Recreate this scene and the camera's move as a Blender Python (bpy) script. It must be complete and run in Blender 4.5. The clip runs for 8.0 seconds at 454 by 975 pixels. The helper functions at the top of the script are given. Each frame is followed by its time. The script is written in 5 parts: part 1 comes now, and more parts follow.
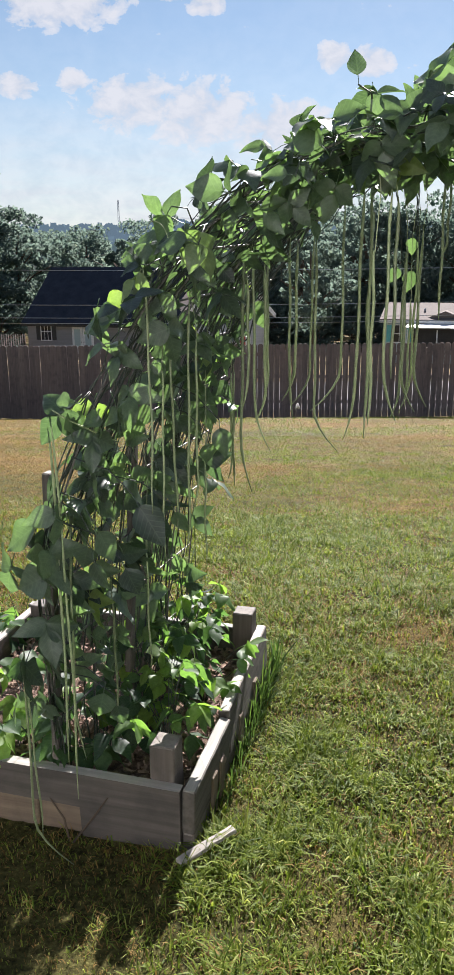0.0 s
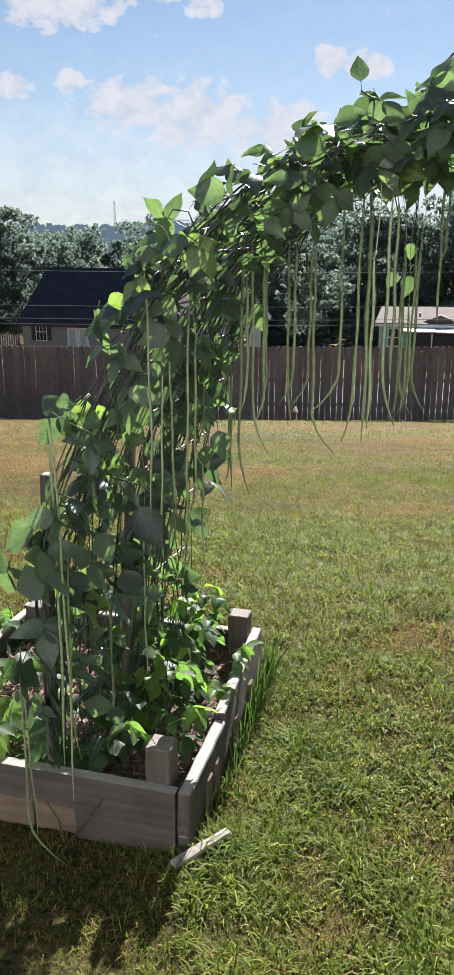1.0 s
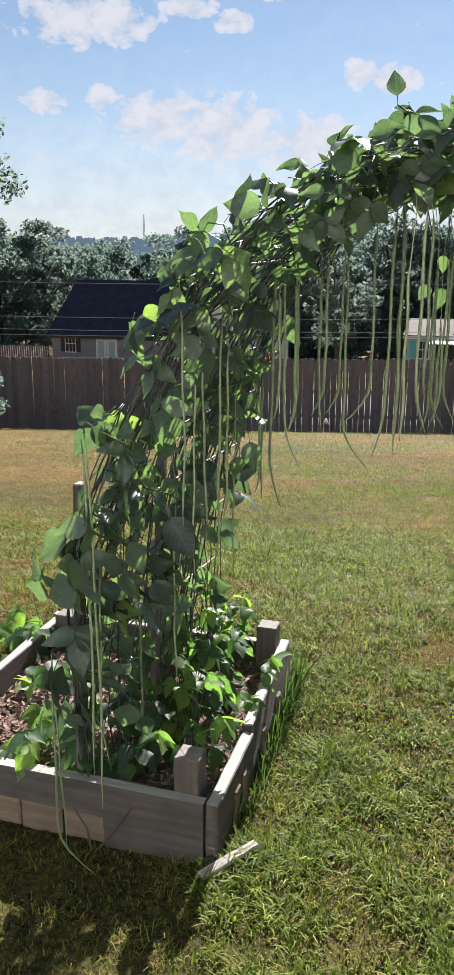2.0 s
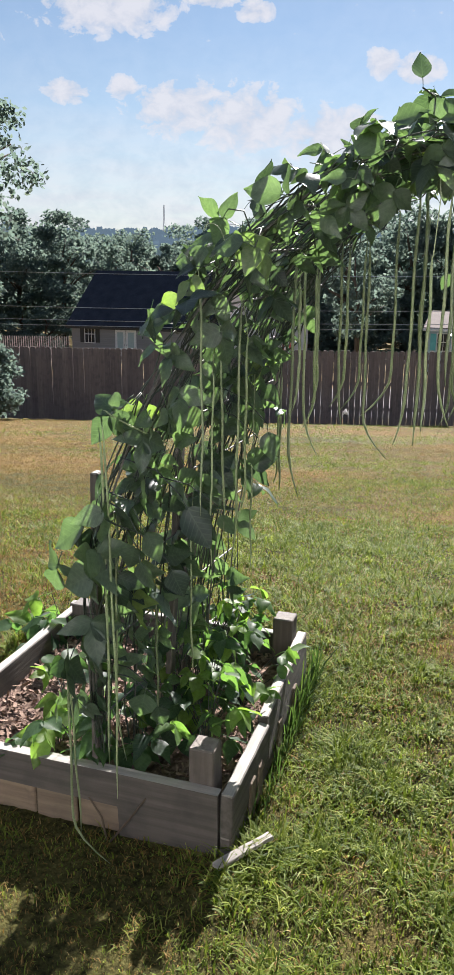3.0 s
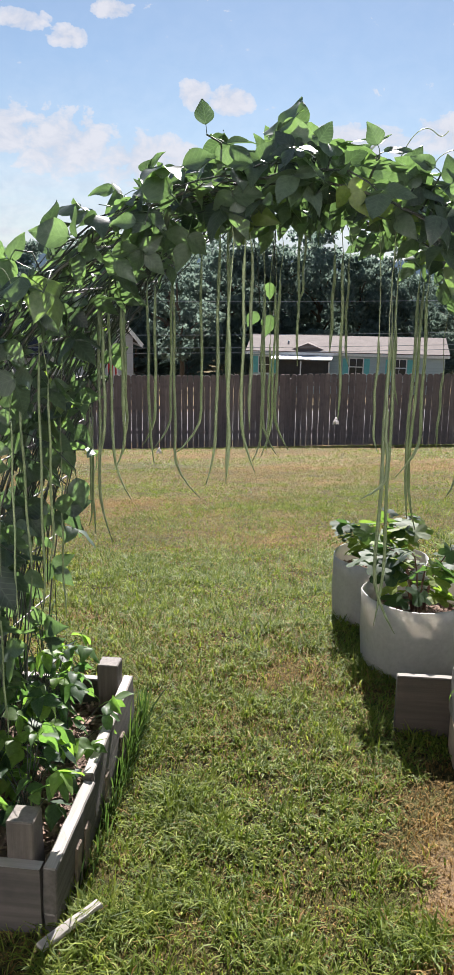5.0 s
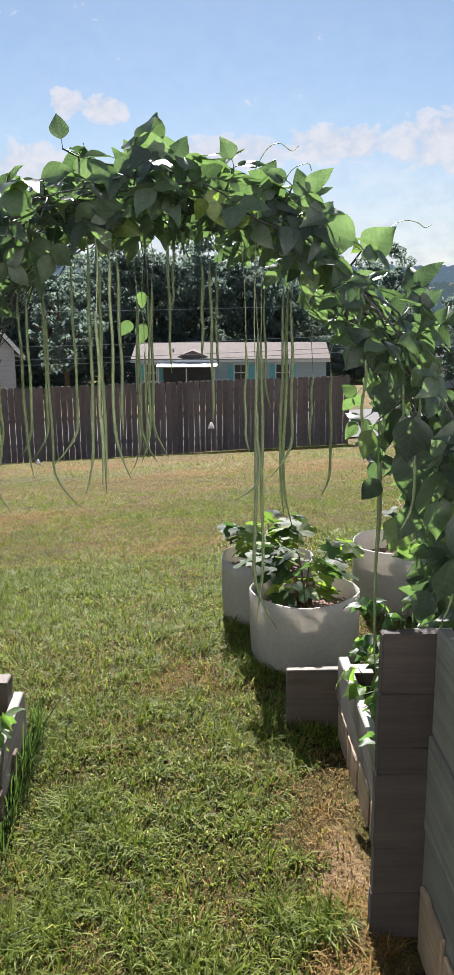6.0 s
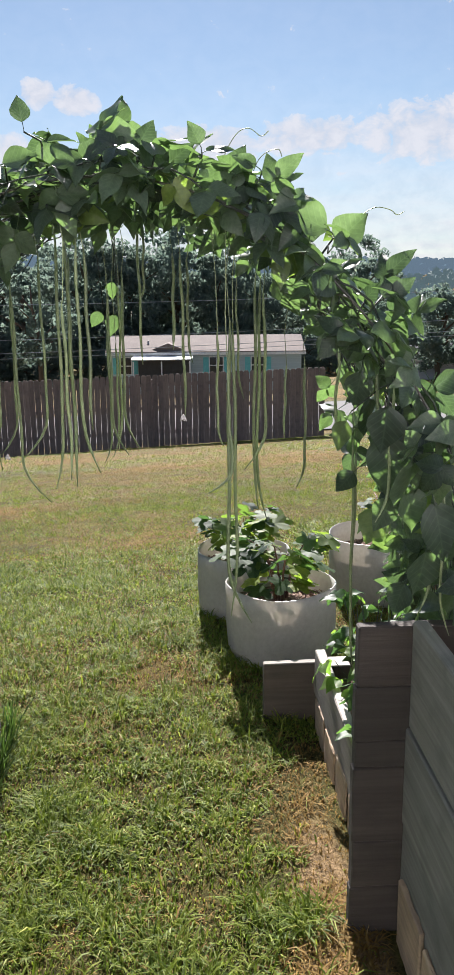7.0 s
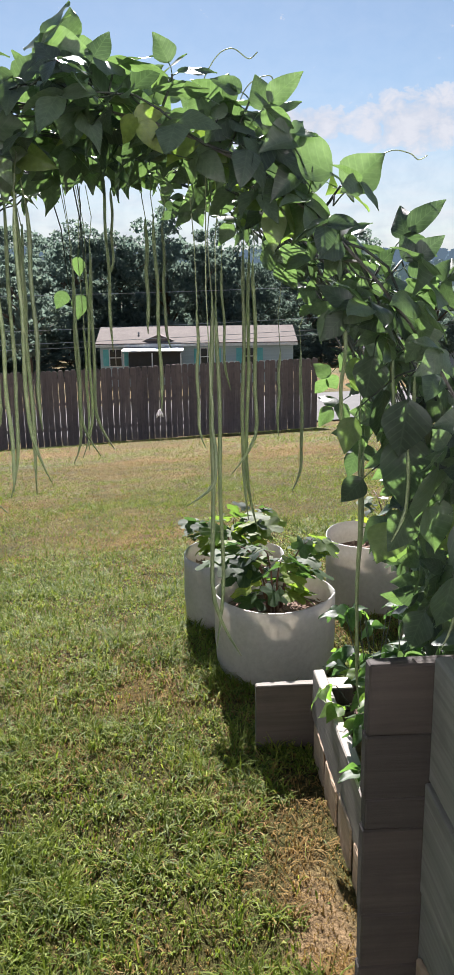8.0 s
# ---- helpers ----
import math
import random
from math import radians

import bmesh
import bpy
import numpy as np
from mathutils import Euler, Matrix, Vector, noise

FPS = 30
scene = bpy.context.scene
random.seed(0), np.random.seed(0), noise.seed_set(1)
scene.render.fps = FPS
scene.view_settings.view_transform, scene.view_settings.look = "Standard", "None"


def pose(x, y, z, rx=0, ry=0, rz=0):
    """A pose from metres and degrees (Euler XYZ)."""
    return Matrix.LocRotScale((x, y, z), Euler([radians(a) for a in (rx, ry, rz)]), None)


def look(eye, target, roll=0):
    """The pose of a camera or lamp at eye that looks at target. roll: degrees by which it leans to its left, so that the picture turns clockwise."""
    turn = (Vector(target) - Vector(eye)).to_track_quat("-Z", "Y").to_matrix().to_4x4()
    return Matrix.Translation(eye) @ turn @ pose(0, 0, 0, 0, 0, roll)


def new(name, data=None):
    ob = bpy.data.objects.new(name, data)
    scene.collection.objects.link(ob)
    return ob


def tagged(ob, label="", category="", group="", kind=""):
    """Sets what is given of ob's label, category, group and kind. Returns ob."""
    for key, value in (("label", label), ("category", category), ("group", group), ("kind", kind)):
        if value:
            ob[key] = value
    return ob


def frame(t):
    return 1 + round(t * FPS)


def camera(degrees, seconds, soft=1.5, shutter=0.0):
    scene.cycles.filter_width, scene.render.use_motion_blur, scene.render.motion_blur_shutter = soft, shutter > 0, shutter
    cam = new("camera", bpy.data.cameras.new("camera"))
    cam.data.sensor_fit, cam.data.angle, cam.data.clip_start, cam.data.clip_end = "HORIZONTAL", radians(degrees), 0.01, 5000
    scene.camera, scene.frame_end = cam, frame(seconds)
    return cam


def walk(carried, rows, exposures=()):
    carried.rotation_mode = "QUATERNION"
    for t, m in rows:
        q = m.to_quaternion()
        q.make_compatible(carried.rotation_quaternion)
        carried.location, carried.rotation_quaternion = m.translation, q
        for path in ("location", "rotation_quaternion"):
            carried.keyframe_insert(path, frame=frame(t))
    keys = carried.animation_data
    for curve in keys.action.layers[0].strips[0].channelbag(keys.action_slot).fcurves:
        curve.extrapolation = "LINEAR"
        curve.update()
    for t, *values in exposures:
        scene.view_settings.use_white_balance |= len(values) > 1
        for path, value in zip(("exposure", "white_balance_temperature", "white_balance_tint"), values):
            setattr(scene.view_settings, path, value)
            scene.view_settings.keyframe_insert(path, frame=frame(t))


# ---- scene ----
cam = camera(31.1, 8.0, soft=0.75)
PATH = [
    (0, (-0.001, 0.113, 1.677), (0.0, 2.039, 1.134), -0.3),
    (0.5, (-0.001, 0.111, 1.678), (0.013, 2.036, 1.136), 0.0),
    (1, (-0.012, 0.11, 1.68), (0.004, 2.036, 1.142), 0.3),
    (1.5, (-0.018, 0.108, 1.678), (-0.025, 2.038, 1.154), 0.2),
    (2, (-0.026, 0.102, 1.68), (-0.074, 2.035, 1.169), 0.3),
    (3.3, (-0.027, 0.135, 1.67), (-0.12, 2.058, 1.13), 0.5),
    (3.5, (-0.029, 0.161, 1.68), (-0.092, 2.084, 1.136), 0.6),
    (4, (-0.013, 0.188, 1.697), (0.015, 2.117, 1.169), 0.8),
    (4.5, (0.006, 0.198, 1.702), (0.167, 2.128, 1.204), 0.8),
    (5, (0.035, 0.203, 1.713), (0.35, 2.12, 1.24), 0.8),
    (5.2, (0.052, 0.201, 1.716), (0.424, 2.109, 1.247), 0.7),
    (6.3, (0.068, 0.146, 1.715), (0.674, 1.997, 1.262), -0.4),
    (6.5, (0.086, 0.154, 1.719), (0.697, 2.001, 1.256), -0.3),
    (7, (0.08, 0.183, 1.708), (0.705, 2.024, 1.237), -0.5),
    (7.5, (0.148, 0.328, 1.687), (0.775, 2.167, 1.212), -0.4),
    (8, (0.208, 0.5, 1.664), (0.849, 2.33, 1.173), -0.7),
]
walk(cam, [(t, look(eye, target, roll)) for t, eye, target, roll in PATH], exposures=((0, 1.70, 6250, 14), (8, 1.70, 6250, 14)))

# ---------------------------------------------------------------- world and sun
SUN_AZ, SUN_EL = 15.0, 36.0            # degrees from +Y towards +X, and above the horizon
world = bpy.data.worlds.new("world")
scene.world = world
world.use_nodes = True
wn, wl = world.node_tree.nodes, world.node_tree.links
wn.clear()


def wnode(kind, **values):
    n = wn.new(kind)
    for k, v in values.items():
        if k == "operation":
            n.operation = v
        elif k == "data_type":
            n.data_type = v
        elif k == "noise_dimensions":
            n.noise_dimensions = v
        else:
            n.inputs[k].default_value = v
    return n


sky = wn.new("ShaderNodeTexSky")
sky.sky_type = "NISHITA"
sky.sun_disc = False
sky.sun_elevation, sky.sun_rotation = radians(SUN_EL), radians(SUN_AZ)
sky.air_density, sky.dust_density, sky.ozone_density, sky.altitude = 1.0, 0.12, 1.2, 250
coord = wn.new("ShaderNodeTexCoord")
sep = wn.new("ShaderNodeSeparateXYZ")
wl.new(coord.outputs["Generated"], sep.inputs[0])
lift = wnode("ShaderNodeMath", operation="ADD")
lift.inputs[1].default_value = 0.11
wl.new(sep.outputs[2], lift.inputs[0])
dx = wnode("ShaderNodeMath", operation="DIVIDE")
dy = wnode("ShaderNodeMath", operation="DIVIDE")
for d, o in ((dx, 0), (dy, 1)):
    wl.new(sep.outputs[o], d.inputs[0])
    wl.new(lift.outputs[0], d.inputs[1])
flat = wn.new("ShaderNodeCombineXYZ")
wl.new(dx.outputs[0], flat.inputs[0])
wl.new(dy.outputs[0], flat.inputs[1])
puff = wnode("ShaderNodeTexNoise", Scale=2.1, Detail=11.0, Roughness=0.56, Distortion=0.1)
wl.new(flat.outputs[0], puff.inputs["Vector"])


def calc(operation, a, b_=None, c=None, clamp=False):
    """One arithmetic node of the sky; inputs are numbers or sockets."""
    n = wn.new("ShaderNodeMath")
    n.operation, n.use_clamp = operation, clamp
    for socket, v in zip(n.inputs, (a, b_, c)):
        if isinstance(v, (int, float)):
            socket.default_value = v
        elif v is not None:
            wl.new(v, socket)
    return n.outputs[0]


sky_az = calc("MULTIPLY", calc("ARCTAN2", sep.outputs[0], sep.outputs[1]), 57.2958)
sky_el = calc("MULTIPLY", calc("ARCSINE", sep.outputs[2]), 57.2958)
dome = wn.new("ShaderNodeCombineXYZ")
wl.new(calc("MULTIPLY", sky_az, 0.62), dome.inputs[0])
wl.new(calc("MULTIPLY", sky_el, 0.85), dome.inputs[1])
heap = wnode("ShaderNodeTexNoise", Scale=1.0, Detail=10.0, Roughness=0.6, Distortion=0.3)
wl.new(dome.outputs[0], heap.inputs["Vector"])
# heaps of cumulus: bearing, height, half width, half height in degrees
banks = 0.0
for c_az, c_el, c_w, c_h in ((-10.5, 14.8, 6.0, 1.9), (-13.2, 10.3, 2.0, 1.0), (-9.6, 10.6, 1.3, 0.9), (-5.8, 9.5, 4.6, 2.3), (-1.6, 8.8, 5.0, 2.7), (3.8, 8.0, 5.0, 2.3), (-4.0, 15.6, 2.2, 0.8),
                             (6.9, 12.0, 1.5, 1.1), (9.2, 11.6, 2.0, 1.2), (-1.1, 14.9, 1.6, 0.8), (1.7, 16.5, 1.8, 0.7), (17.5, 9.2, 5.5, 1.5), (24.5, 9.6, 5.5, 1.6), (32.0, 9.6, 6.5, 2.6)):
    u_ = calc("DIVIDE", calc("SUBTRACT", sky_az, c_az), c_w)
    v_ = calc("DIVIDE", calc("SUBTRACT", sky_el, c_el), c_h)
    d_ = calc("MULTIPLY_ADD", u_, u_, calc("MULTIPLY", v_, v_))
    banks = calc("MAXIMUM", calc("SUBTRACT", 1.0, d_, clamp=True), banks)
band = wn.new("ShaderNodeValToRGB")        # thin high haze, thicker towards the horizon
band.color_ramp.elements[0].position, band.color_ramp.elements[0].color = 0.0, (0.80, 0.80, 0.80, 1)
band.color_ramp.elements[1].position, band.color_ramp.elements[1].color = 0.34, (0.10, 0.10, 0.10, 1)
for at_, much in ((0.07, 0.66), (0.125, 0.46), (0.17, 0.24), (0.24, 0.13)):
    band.color_ramp.elements.new(at_).color = (much, much, much, 1)
wl.new(sep.outputs[2], band.inputs[0])
veil = calc("MULTIPLY", band.outputs[0], calc("MULTIPLY_ADD", puff.outputs[0], 1.1, 0.42))
lump = calc("ADD", calc("MULTIPLY", banks, 1.0), calc("MULTIPLY_ADD", heap.outputs[0], 2.5, -1.25))
cover = wn.new("ShaderNodeValToRGB")
cover.color_ramp.elements[0].position, cover.color_ramp.elements[0].color = 0.36, (0, 0, 0, 1)
cover.color_ramp.elements[1].position, cover.color_ramp.elements[1].color = 0.88, (0.9, 0.9, 0.9, 1)
cover.color_ramp.elements.new(0.52).color = (0.62, 0.62, 0.62, 1)
wl.new(lump, cover.inputs[0])
shroud = calc("MAXIMUM", cover.outputs[0], veil, clamp=True)
mix = wn.new("ShaderNodeMix")
mix.data_type = "RGBA"
wl.new(shroud, mix.inputs["Factor"])
clear = wn.new("ShaderNodeVectorMath")
clear.operation = "MULTIPLY"
clear.inputs[1].default_value = (0.715, 0.75, 0.745)
wl.new(sky.outputs[0], clear.inputs[0])
wl.new(clear.outputs[0], mix.inputs["A"])
tops = wn.new("ShaderNodeValToRGB")        # grey hollows, bright tops
tops.color_ramp.elements[0].position, tops.color_ramp.elements[0].color = 0.36, (0.76, 0.80, 0.87, 1)
tops.color_ramp.elements[1].position, tops.color_ramp.elements[1].color = 0.60, (0.95, 0.95, 0.97, 1)
wl.new(heap.outputs[0], tops.inputs[0])
bright = wn.new("ShaderNodeVectorMath")
bright.operation = "SCALE"
bright.inputs["Scale"].default_value = 6.6
wl.new(tops.outputs[0], bright.inputs[0])
wl.new(bright.outputs[0], mix.inputs["B"])
back = wnode("ShaderNodeBackground", Strength=0.040)
wl.new(mix.outputs["Result"], back.inputs[0])
out = wn.new("ShaderNodeOutputWorld")
wl.new(back.outputs[0], out.inputs[0])

sun = new("sun", bpy.data.lights.new("sun", "SUN"))
sun.data.energy, sun.data.angle, sun.data.color = 5.0, radians(0.6), (1.0, 0.945, 0.88)
az, el = radians(SUN_AZ), radians(SUN_EL)
sun.matrix_world = look((30 * math.sin(az), 30 * math.cos(az), 22), (0, 0, 0))
sun.rotation_euler = (-Vector((math.sin(az) * math.cos(el), math.cos(az) * math.cos(el), math.sin(el)))).to_track_quat("-Z", "Y").to_euler()


# ---------------------------------------------------------------- materials
def material(name):
    m = bpy.data.materials.new(name)
    m.use_nodes = True
    return m, m.node_tree.nodes, m.node_tree.links, m.node_tree.nodes["Principled BSDF"]


def ramp(nodes, links, fac, *stops):
    r = nodes.new("ShaderNodeValToRGB")
    el_ = r.color_ramp.elements
    el_[0].position, el_[0].color = stops[0][0], (*stops[0][1], 1)
    el_[1].position, el_[1].color = stops[-1][0], (*stops[-1][1], 1)
    for p, c in stops[1:-1]:
        el_.new(p).color = (*c, 1)
    links.new(fac, r.inputs[0])
    return r.outputs[0]


def noise_of(nodes, links, vector, scale, detail=4.0, stretch=None, rough=0.55):
    n = nodes.new("ShaderNodeTexNoise")
    n.inputs["Scale"].default_value, n.inputs["Detail"].default_value, n.inputs["Roughness"].default_value = scale, detail, rough
    if stretch:
        mp = nodes.new("ShaderNodeMapping")
        mp.inputs["Scale"].default_value = stretch
        links.new(vector, mp.inputs[0])
        vector = mp.outputs[0]
    links.new(vector, n.inputs["Vector"])
    return n.outputs[0]


def blend(nodes, links, kind, fac, a, b):
    n = nodes.new("ShaderNodeMix")
    n.data_type, n.blend_type = "RGBA", kind
    for socket, v in ((n.inputs["Factor"], fac), (n.inputs["A"], a), (n.inputs["B"], b)):
        if isinstance(v, (int, float, tuple)):
            socket.default_value = (*v, 1) if isinstance(v, tuple) else v
        else:
            links.new(v, socket)
    return n.outputs["Result"]


def relief(nodes, links, bsdf, height, strength, distance=0.01):
    b = nodes.new("ShaderNodeBump")
    b.inputs["Strength"].default_value, b.inputs["Distance"].default_value = strength, distance
    links.new(height, b.inputs["Height"])
    links.new(b.outputs[0], bsdf.inputs["Normal"])


def plain(name, dark, light, scale, rough=0.7, bump=0.2, stretch=None, fine=6.0, metal=0.0, per_object=0.0, distance=0.01):
    """A surface with broad and fine variation."""
    m, n, l, b = material(name)
    co = n.new("ShaderNodeTexCoord").outputs["Object"]
    broad = noise_of(n, l, co, scale, 5, stretch)
    small = noise_of(n, l, co, scale * fine, 6, stretch, 0.65)
    col = ramp(n, l, broad, (0.3, dark), (0.7, light))
    shade = ramp(n, l, small, (0.25, (0.72, 0.72, 0.72)), (0.75, (1.18, 1.18, 1.18)))
    col = blend(n, l, "MULTIPLY", 1.0, col, shade)
    if per_object:
        info = n.new("ShaderNodeObjectInfo").outputs["Random"]
        k = 1 - per_object
        col = blend(n, l, "MULTIPLY", 1.0, col, ramp(n, l, info, (0, (k, k, k)), (1, (1 + per_object, 1 + per_object * 0.9, 1 + per_object * 0.8))))
    l.new(col, b.inputs["Base Color"])
    b.inputs["Roughness"].default_value, b.inputs["Metallic"].default_value = rough, metal
    b.inputs["Specular IOR Level"].default_value = 0.12 if rough >= 0.8 else 0.5
    if bump:
        relief(n, l, b, small, bump, distance)
    return m


def wood(name, dark, light, stain, rough=0.85, lit_bleach=0.0):
    """Weathered boards: grain along local x, stains, cracks."""
    m, n, l, b = material(name)
    co = n.new("ShaderNodeTexCoord").outputs["Object"]
    info = n.new("ShaderNodeObjectInfo")
    shift = n.new("ShaderNodeVectorMath")
    shift.operation = "MULTIPLY_ADD"
    l.new(info.outputs["Random"], shift.inputs[0])
    shift.inputs[1].default_value = (17, 9, 5)
    l.new(co, shift.inputs[2])
    v = shift.outputs[0]
    grain = noise_of(n, l, v, 14, 7, (0.25, 6, 6), 0.6)
    rings = noise_of(n, l, v, 5, 4, (0.4, 9, 9), 0.5)
    blot = noise_of(n, l, v, 7, 5)
    col = ramp(n, l, rings, (0.25, dark), (0.75, light))
    col = blend(n, l, "MULTIPLY", 1.0, col, ramp(n, l, grain, (0.25, (0.80, 0.79, 0.78)), (0.6, (1.06, 1.06, 1.06))))
    col = blend(n, l, "MIX", ramp(n, l, blot, (0.5, (0, 0, 0)), (0.72, (0.7, 0.7, 0.7))), col, stain)
    if lit_bleach:                             # upward faces paler: weather bleaching, plus sunlight on top edges put into the colour
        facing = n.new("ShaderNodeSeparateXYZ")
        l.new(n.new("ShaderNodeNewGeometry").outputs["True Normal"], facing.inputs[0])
        top = ramp(n, l, facing.outputs[2], (0.6, (0, 0, 0)), (0.9, (lit_bleach, lit_bleach, lit_bleach)))
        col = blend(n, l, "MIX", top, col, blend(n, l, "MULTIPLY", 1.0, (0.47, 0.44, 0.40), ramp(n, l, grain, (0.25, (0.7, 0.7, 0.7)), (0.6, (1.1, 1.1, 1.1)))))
    k = ramp(n, l, info.outputs["Random"], (0, (0.8, 0.8, 0.8)), (1, (1.18, 1.14, 1.1)))
    l.new(blend(n, l, "MULTIPLY", 1.0, col, k), b.inputs["Base Color"])
    b.inputs["Roughness"].default_value = rough
    relief(n, l, b, grain, 0.55, 0.006)
    return m


def foliage(name, dark, light, young, gloss=0.45, through_=0.5, veins=True, per="object", fresh=0.93, glow=(2.2, 2.6, 1.05), shine=0.5):
    """Thin leaves that let light through; the veins follow the leaf's own map."""
    m, n, l, b = material(name)
    if per == "object":
        rnd = n.new("ShaderNodeObjectInfo").outputs["Random"]
    else:
        rnd = n.new("ShaderNodeNewGeometry").outputs["Random Per Island"]
    co = n.new("ShaderNodeTexCoord")
    col = ramp(n, l, rnd, (0.0, dark), (min(0.62, fresh - 0.1), light), (fresh, light), (1.0, young))
    spots = noise_of(n, l, co.outputs["Object"], 60 if per == "object" else 9, 4)
    col = blend(n, l, "MULTIPLY", 1.0, col, ramp(n, l, spots, (0.3, (0.75, 0.78, 0.72)), (0.7, (1.15, 1.12, 1.1))))
    height = spots
    if veins:
        uv = n.new("ShaderNodeSeparateXYZ")
        l.new(co.outputs["UV"], uv.inputs[0])
        off = n.new("ShaderNodeMath")
        off.operation = "SUBTRACT"
        l.new(uv.outputs[0], off.inputs[0])
        off.inputs[1].default_value = 0.5
        side = n.new("ShaderNodeMath")
        side.operation = "ABSOLUTE"
        l.new(off.outputs[0], side.inputs[0])
        run = n.new("ShaderNodeMath")
        run.operation = "MULTIPLY_ADD"
        l.new(side.outputs[0], run.inputs[0])
        run.inputs[1].default_value = -0.9
        l.new(uv.outputs[1], run.inputs[2])
        saw = n.new("ShaderNodeMath")
        saw.operation = "PINGPONG"
        l.new(run.outputs[0], saw.inputs[0])
        saw.inputs[1].default_value = 0.075
        rib = n.new("ShaderNodeMath")
        rib.operation = "MINIMUM"
        l.new(side.outputs[0], rib.inputs[0])
        l.new(saw.outputs[0], rib.inputs[1])
        line = ramp(n, l, rib.outputs[0], (0.003, (0.13, 0.13, 0.13)), (0.02, (0, 0, 0)))
        col = blend(n, l, "MIX", line, col, tuple(min(1, c * 1.7 + 0.02) for c in light))
        height = blend(n, l, "ADD", 0.6, spots, line)
    l.new(col, b.inputs["Base Color"])
    b.inputs["Roughness"].default_value = gloss
    b.inputs["Specular IOR Level"].default_value = shine
    relief(n, l, b, height, 0.25, 0.002)
    tr = n.new("ShaderNodeBsdfTranslucent")
    l.new(blend(n, l, "MULTIPLY", 1.0, col, glow), tr.inputs[0])
    ms = n.new("ShaderNodeMixShader")
    ms.inputs[0].default_value = through_
    l.new(b.outputs[0], ms.inputs[1])
    l.new(tr.outputs[0], ms.inputs[2])
    l.new(ms.outputs[0], n["Material Output"].inputs[0])
    return m


BEAN_LEAF = foliage("bean_leaf", (0.026, 0.038, 0.042), (0.080, 0.110, 0.088), (0.15, 0.19, 0.06), 0.40, 0.38, fresh=0.92, glow=(2.4, 3.05, 1.0), shine=0.5)
BUSH_LEAF = foliage("bush_leaf", (0.03, 0.054, 0.038), (0.06, 0.107, 0.05), (0.14, 0.21, 0.055), 0.5, 0.5, fresh=0.60, shine=0.3)
LOBED_LEAF = foliage("lobed_leaf", (0.024, 0.044, 0.034), (0.06, 0.10, 0.045), (0.20, 0.24, 0.05), 0.6, 0.46, fresh=0.55, shine=0.2)
GRASS = foliage("grass_blades", (0.054, 0.092, 0.017), (0.176, 0.222, 0.038), (0.29, 0.31, 0.085), 0.55, 0.42, False, "island", fresh=0.80, glow=(1.55, 1.65, 0.75), shine=0.15)
DRY = foliage("dry_blades", (0.14, 0.088, 0.034), (0.265, 0.178, 0.066), (0.40, 0.30, 0.145), 0.7, 0.34, False, "island", glow=(1.45, 1.3, 0.8), shine=0.08)
TUFT = foliage("long_grass", (0.03, 0.056, 0.024), (0.078, 0.118, 0.042), (0.15, 0.18, 0.06), 0.6, 0.36, False, "island", fresh=0.9, glow=(1.5, 1.8, 0.8), shine=0.12)
# leaf green lifted towards pale blue: haze over the woods put into colour
TREE_LEAF = foliage("hazy_tree_leaves", (0.095, 0.135, 0.135), (0.135, 0.175, 0.168), (0.16, 0.195, 0.165), 0.7, 0.6, False, "island", glow=(1.25, 1.3, 1.1), shine=0.06)
HILLS, n, l, b = material("hazy_hills")            # woods of the far slopes, their haze painted as a dim glow
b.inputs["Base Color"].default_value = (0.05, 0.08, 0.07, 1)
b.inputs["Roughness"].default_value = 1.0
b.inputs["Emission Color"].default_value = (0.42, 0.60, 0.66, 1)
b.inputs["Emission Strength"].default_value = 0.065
# the farthest slopes, with stronger blue haze put in by emission
FAR_HILLS, n, l, b = material("blue_haze_hills")
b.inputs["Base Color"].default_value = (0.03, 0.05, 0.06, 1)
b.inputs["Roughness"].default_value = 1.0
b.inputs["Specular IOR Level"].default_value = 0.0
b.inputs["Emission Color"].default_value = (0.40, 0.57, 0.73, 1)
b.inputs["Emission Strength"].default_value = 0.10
STEM = plain("vine_stem", (0.018, 0.026, 0.022), (0.045, 0.06, 0.04), 30, 0.6, 0.2, per_object=0.3)
POD = plain("bean_pod", (0.155, 0.21, 0.10), (0.25, 0.30, 0.16), 25, 0.42, 0.15, per_object=0.25, distance=0.002)
RED_STEM = plain("red_stem", (0.10, 0.045, 0.035), (0.19, 0.09, 0.06), 30, 0.6, 0.2)
BARK = plain("bark", (0.07, 0.055, 0.04), (0.14, 0.11, 0.085), 3, 0.95, 0.6, (1, 1, 0.2), distance=0.03)
PINE = wood("grey_pine", (0.058, 0.050, 0.044), (0.128, 0.114, 0.10), (0.042, 0.038, 0.036), lit_bleach=0.75)
SILVER = wood("silvered_board", (0.12, 0.11, 0.098), (0.205, 0.19, 0.168), (0.085, 0.078, 0.072), lit_bleach=0.75)
POST = wood("grey_post", (0.062, 0.053, 0.045), (0.125, 0.11, 0.095), (0.045, 0.04, 0.037), lit_bleach=0.25)
STAINED = wood("dark_plank", (0.037, 0.031, 0.028), (0.057, 0.048, 0.043), (0.030, 0.026, 0.025))
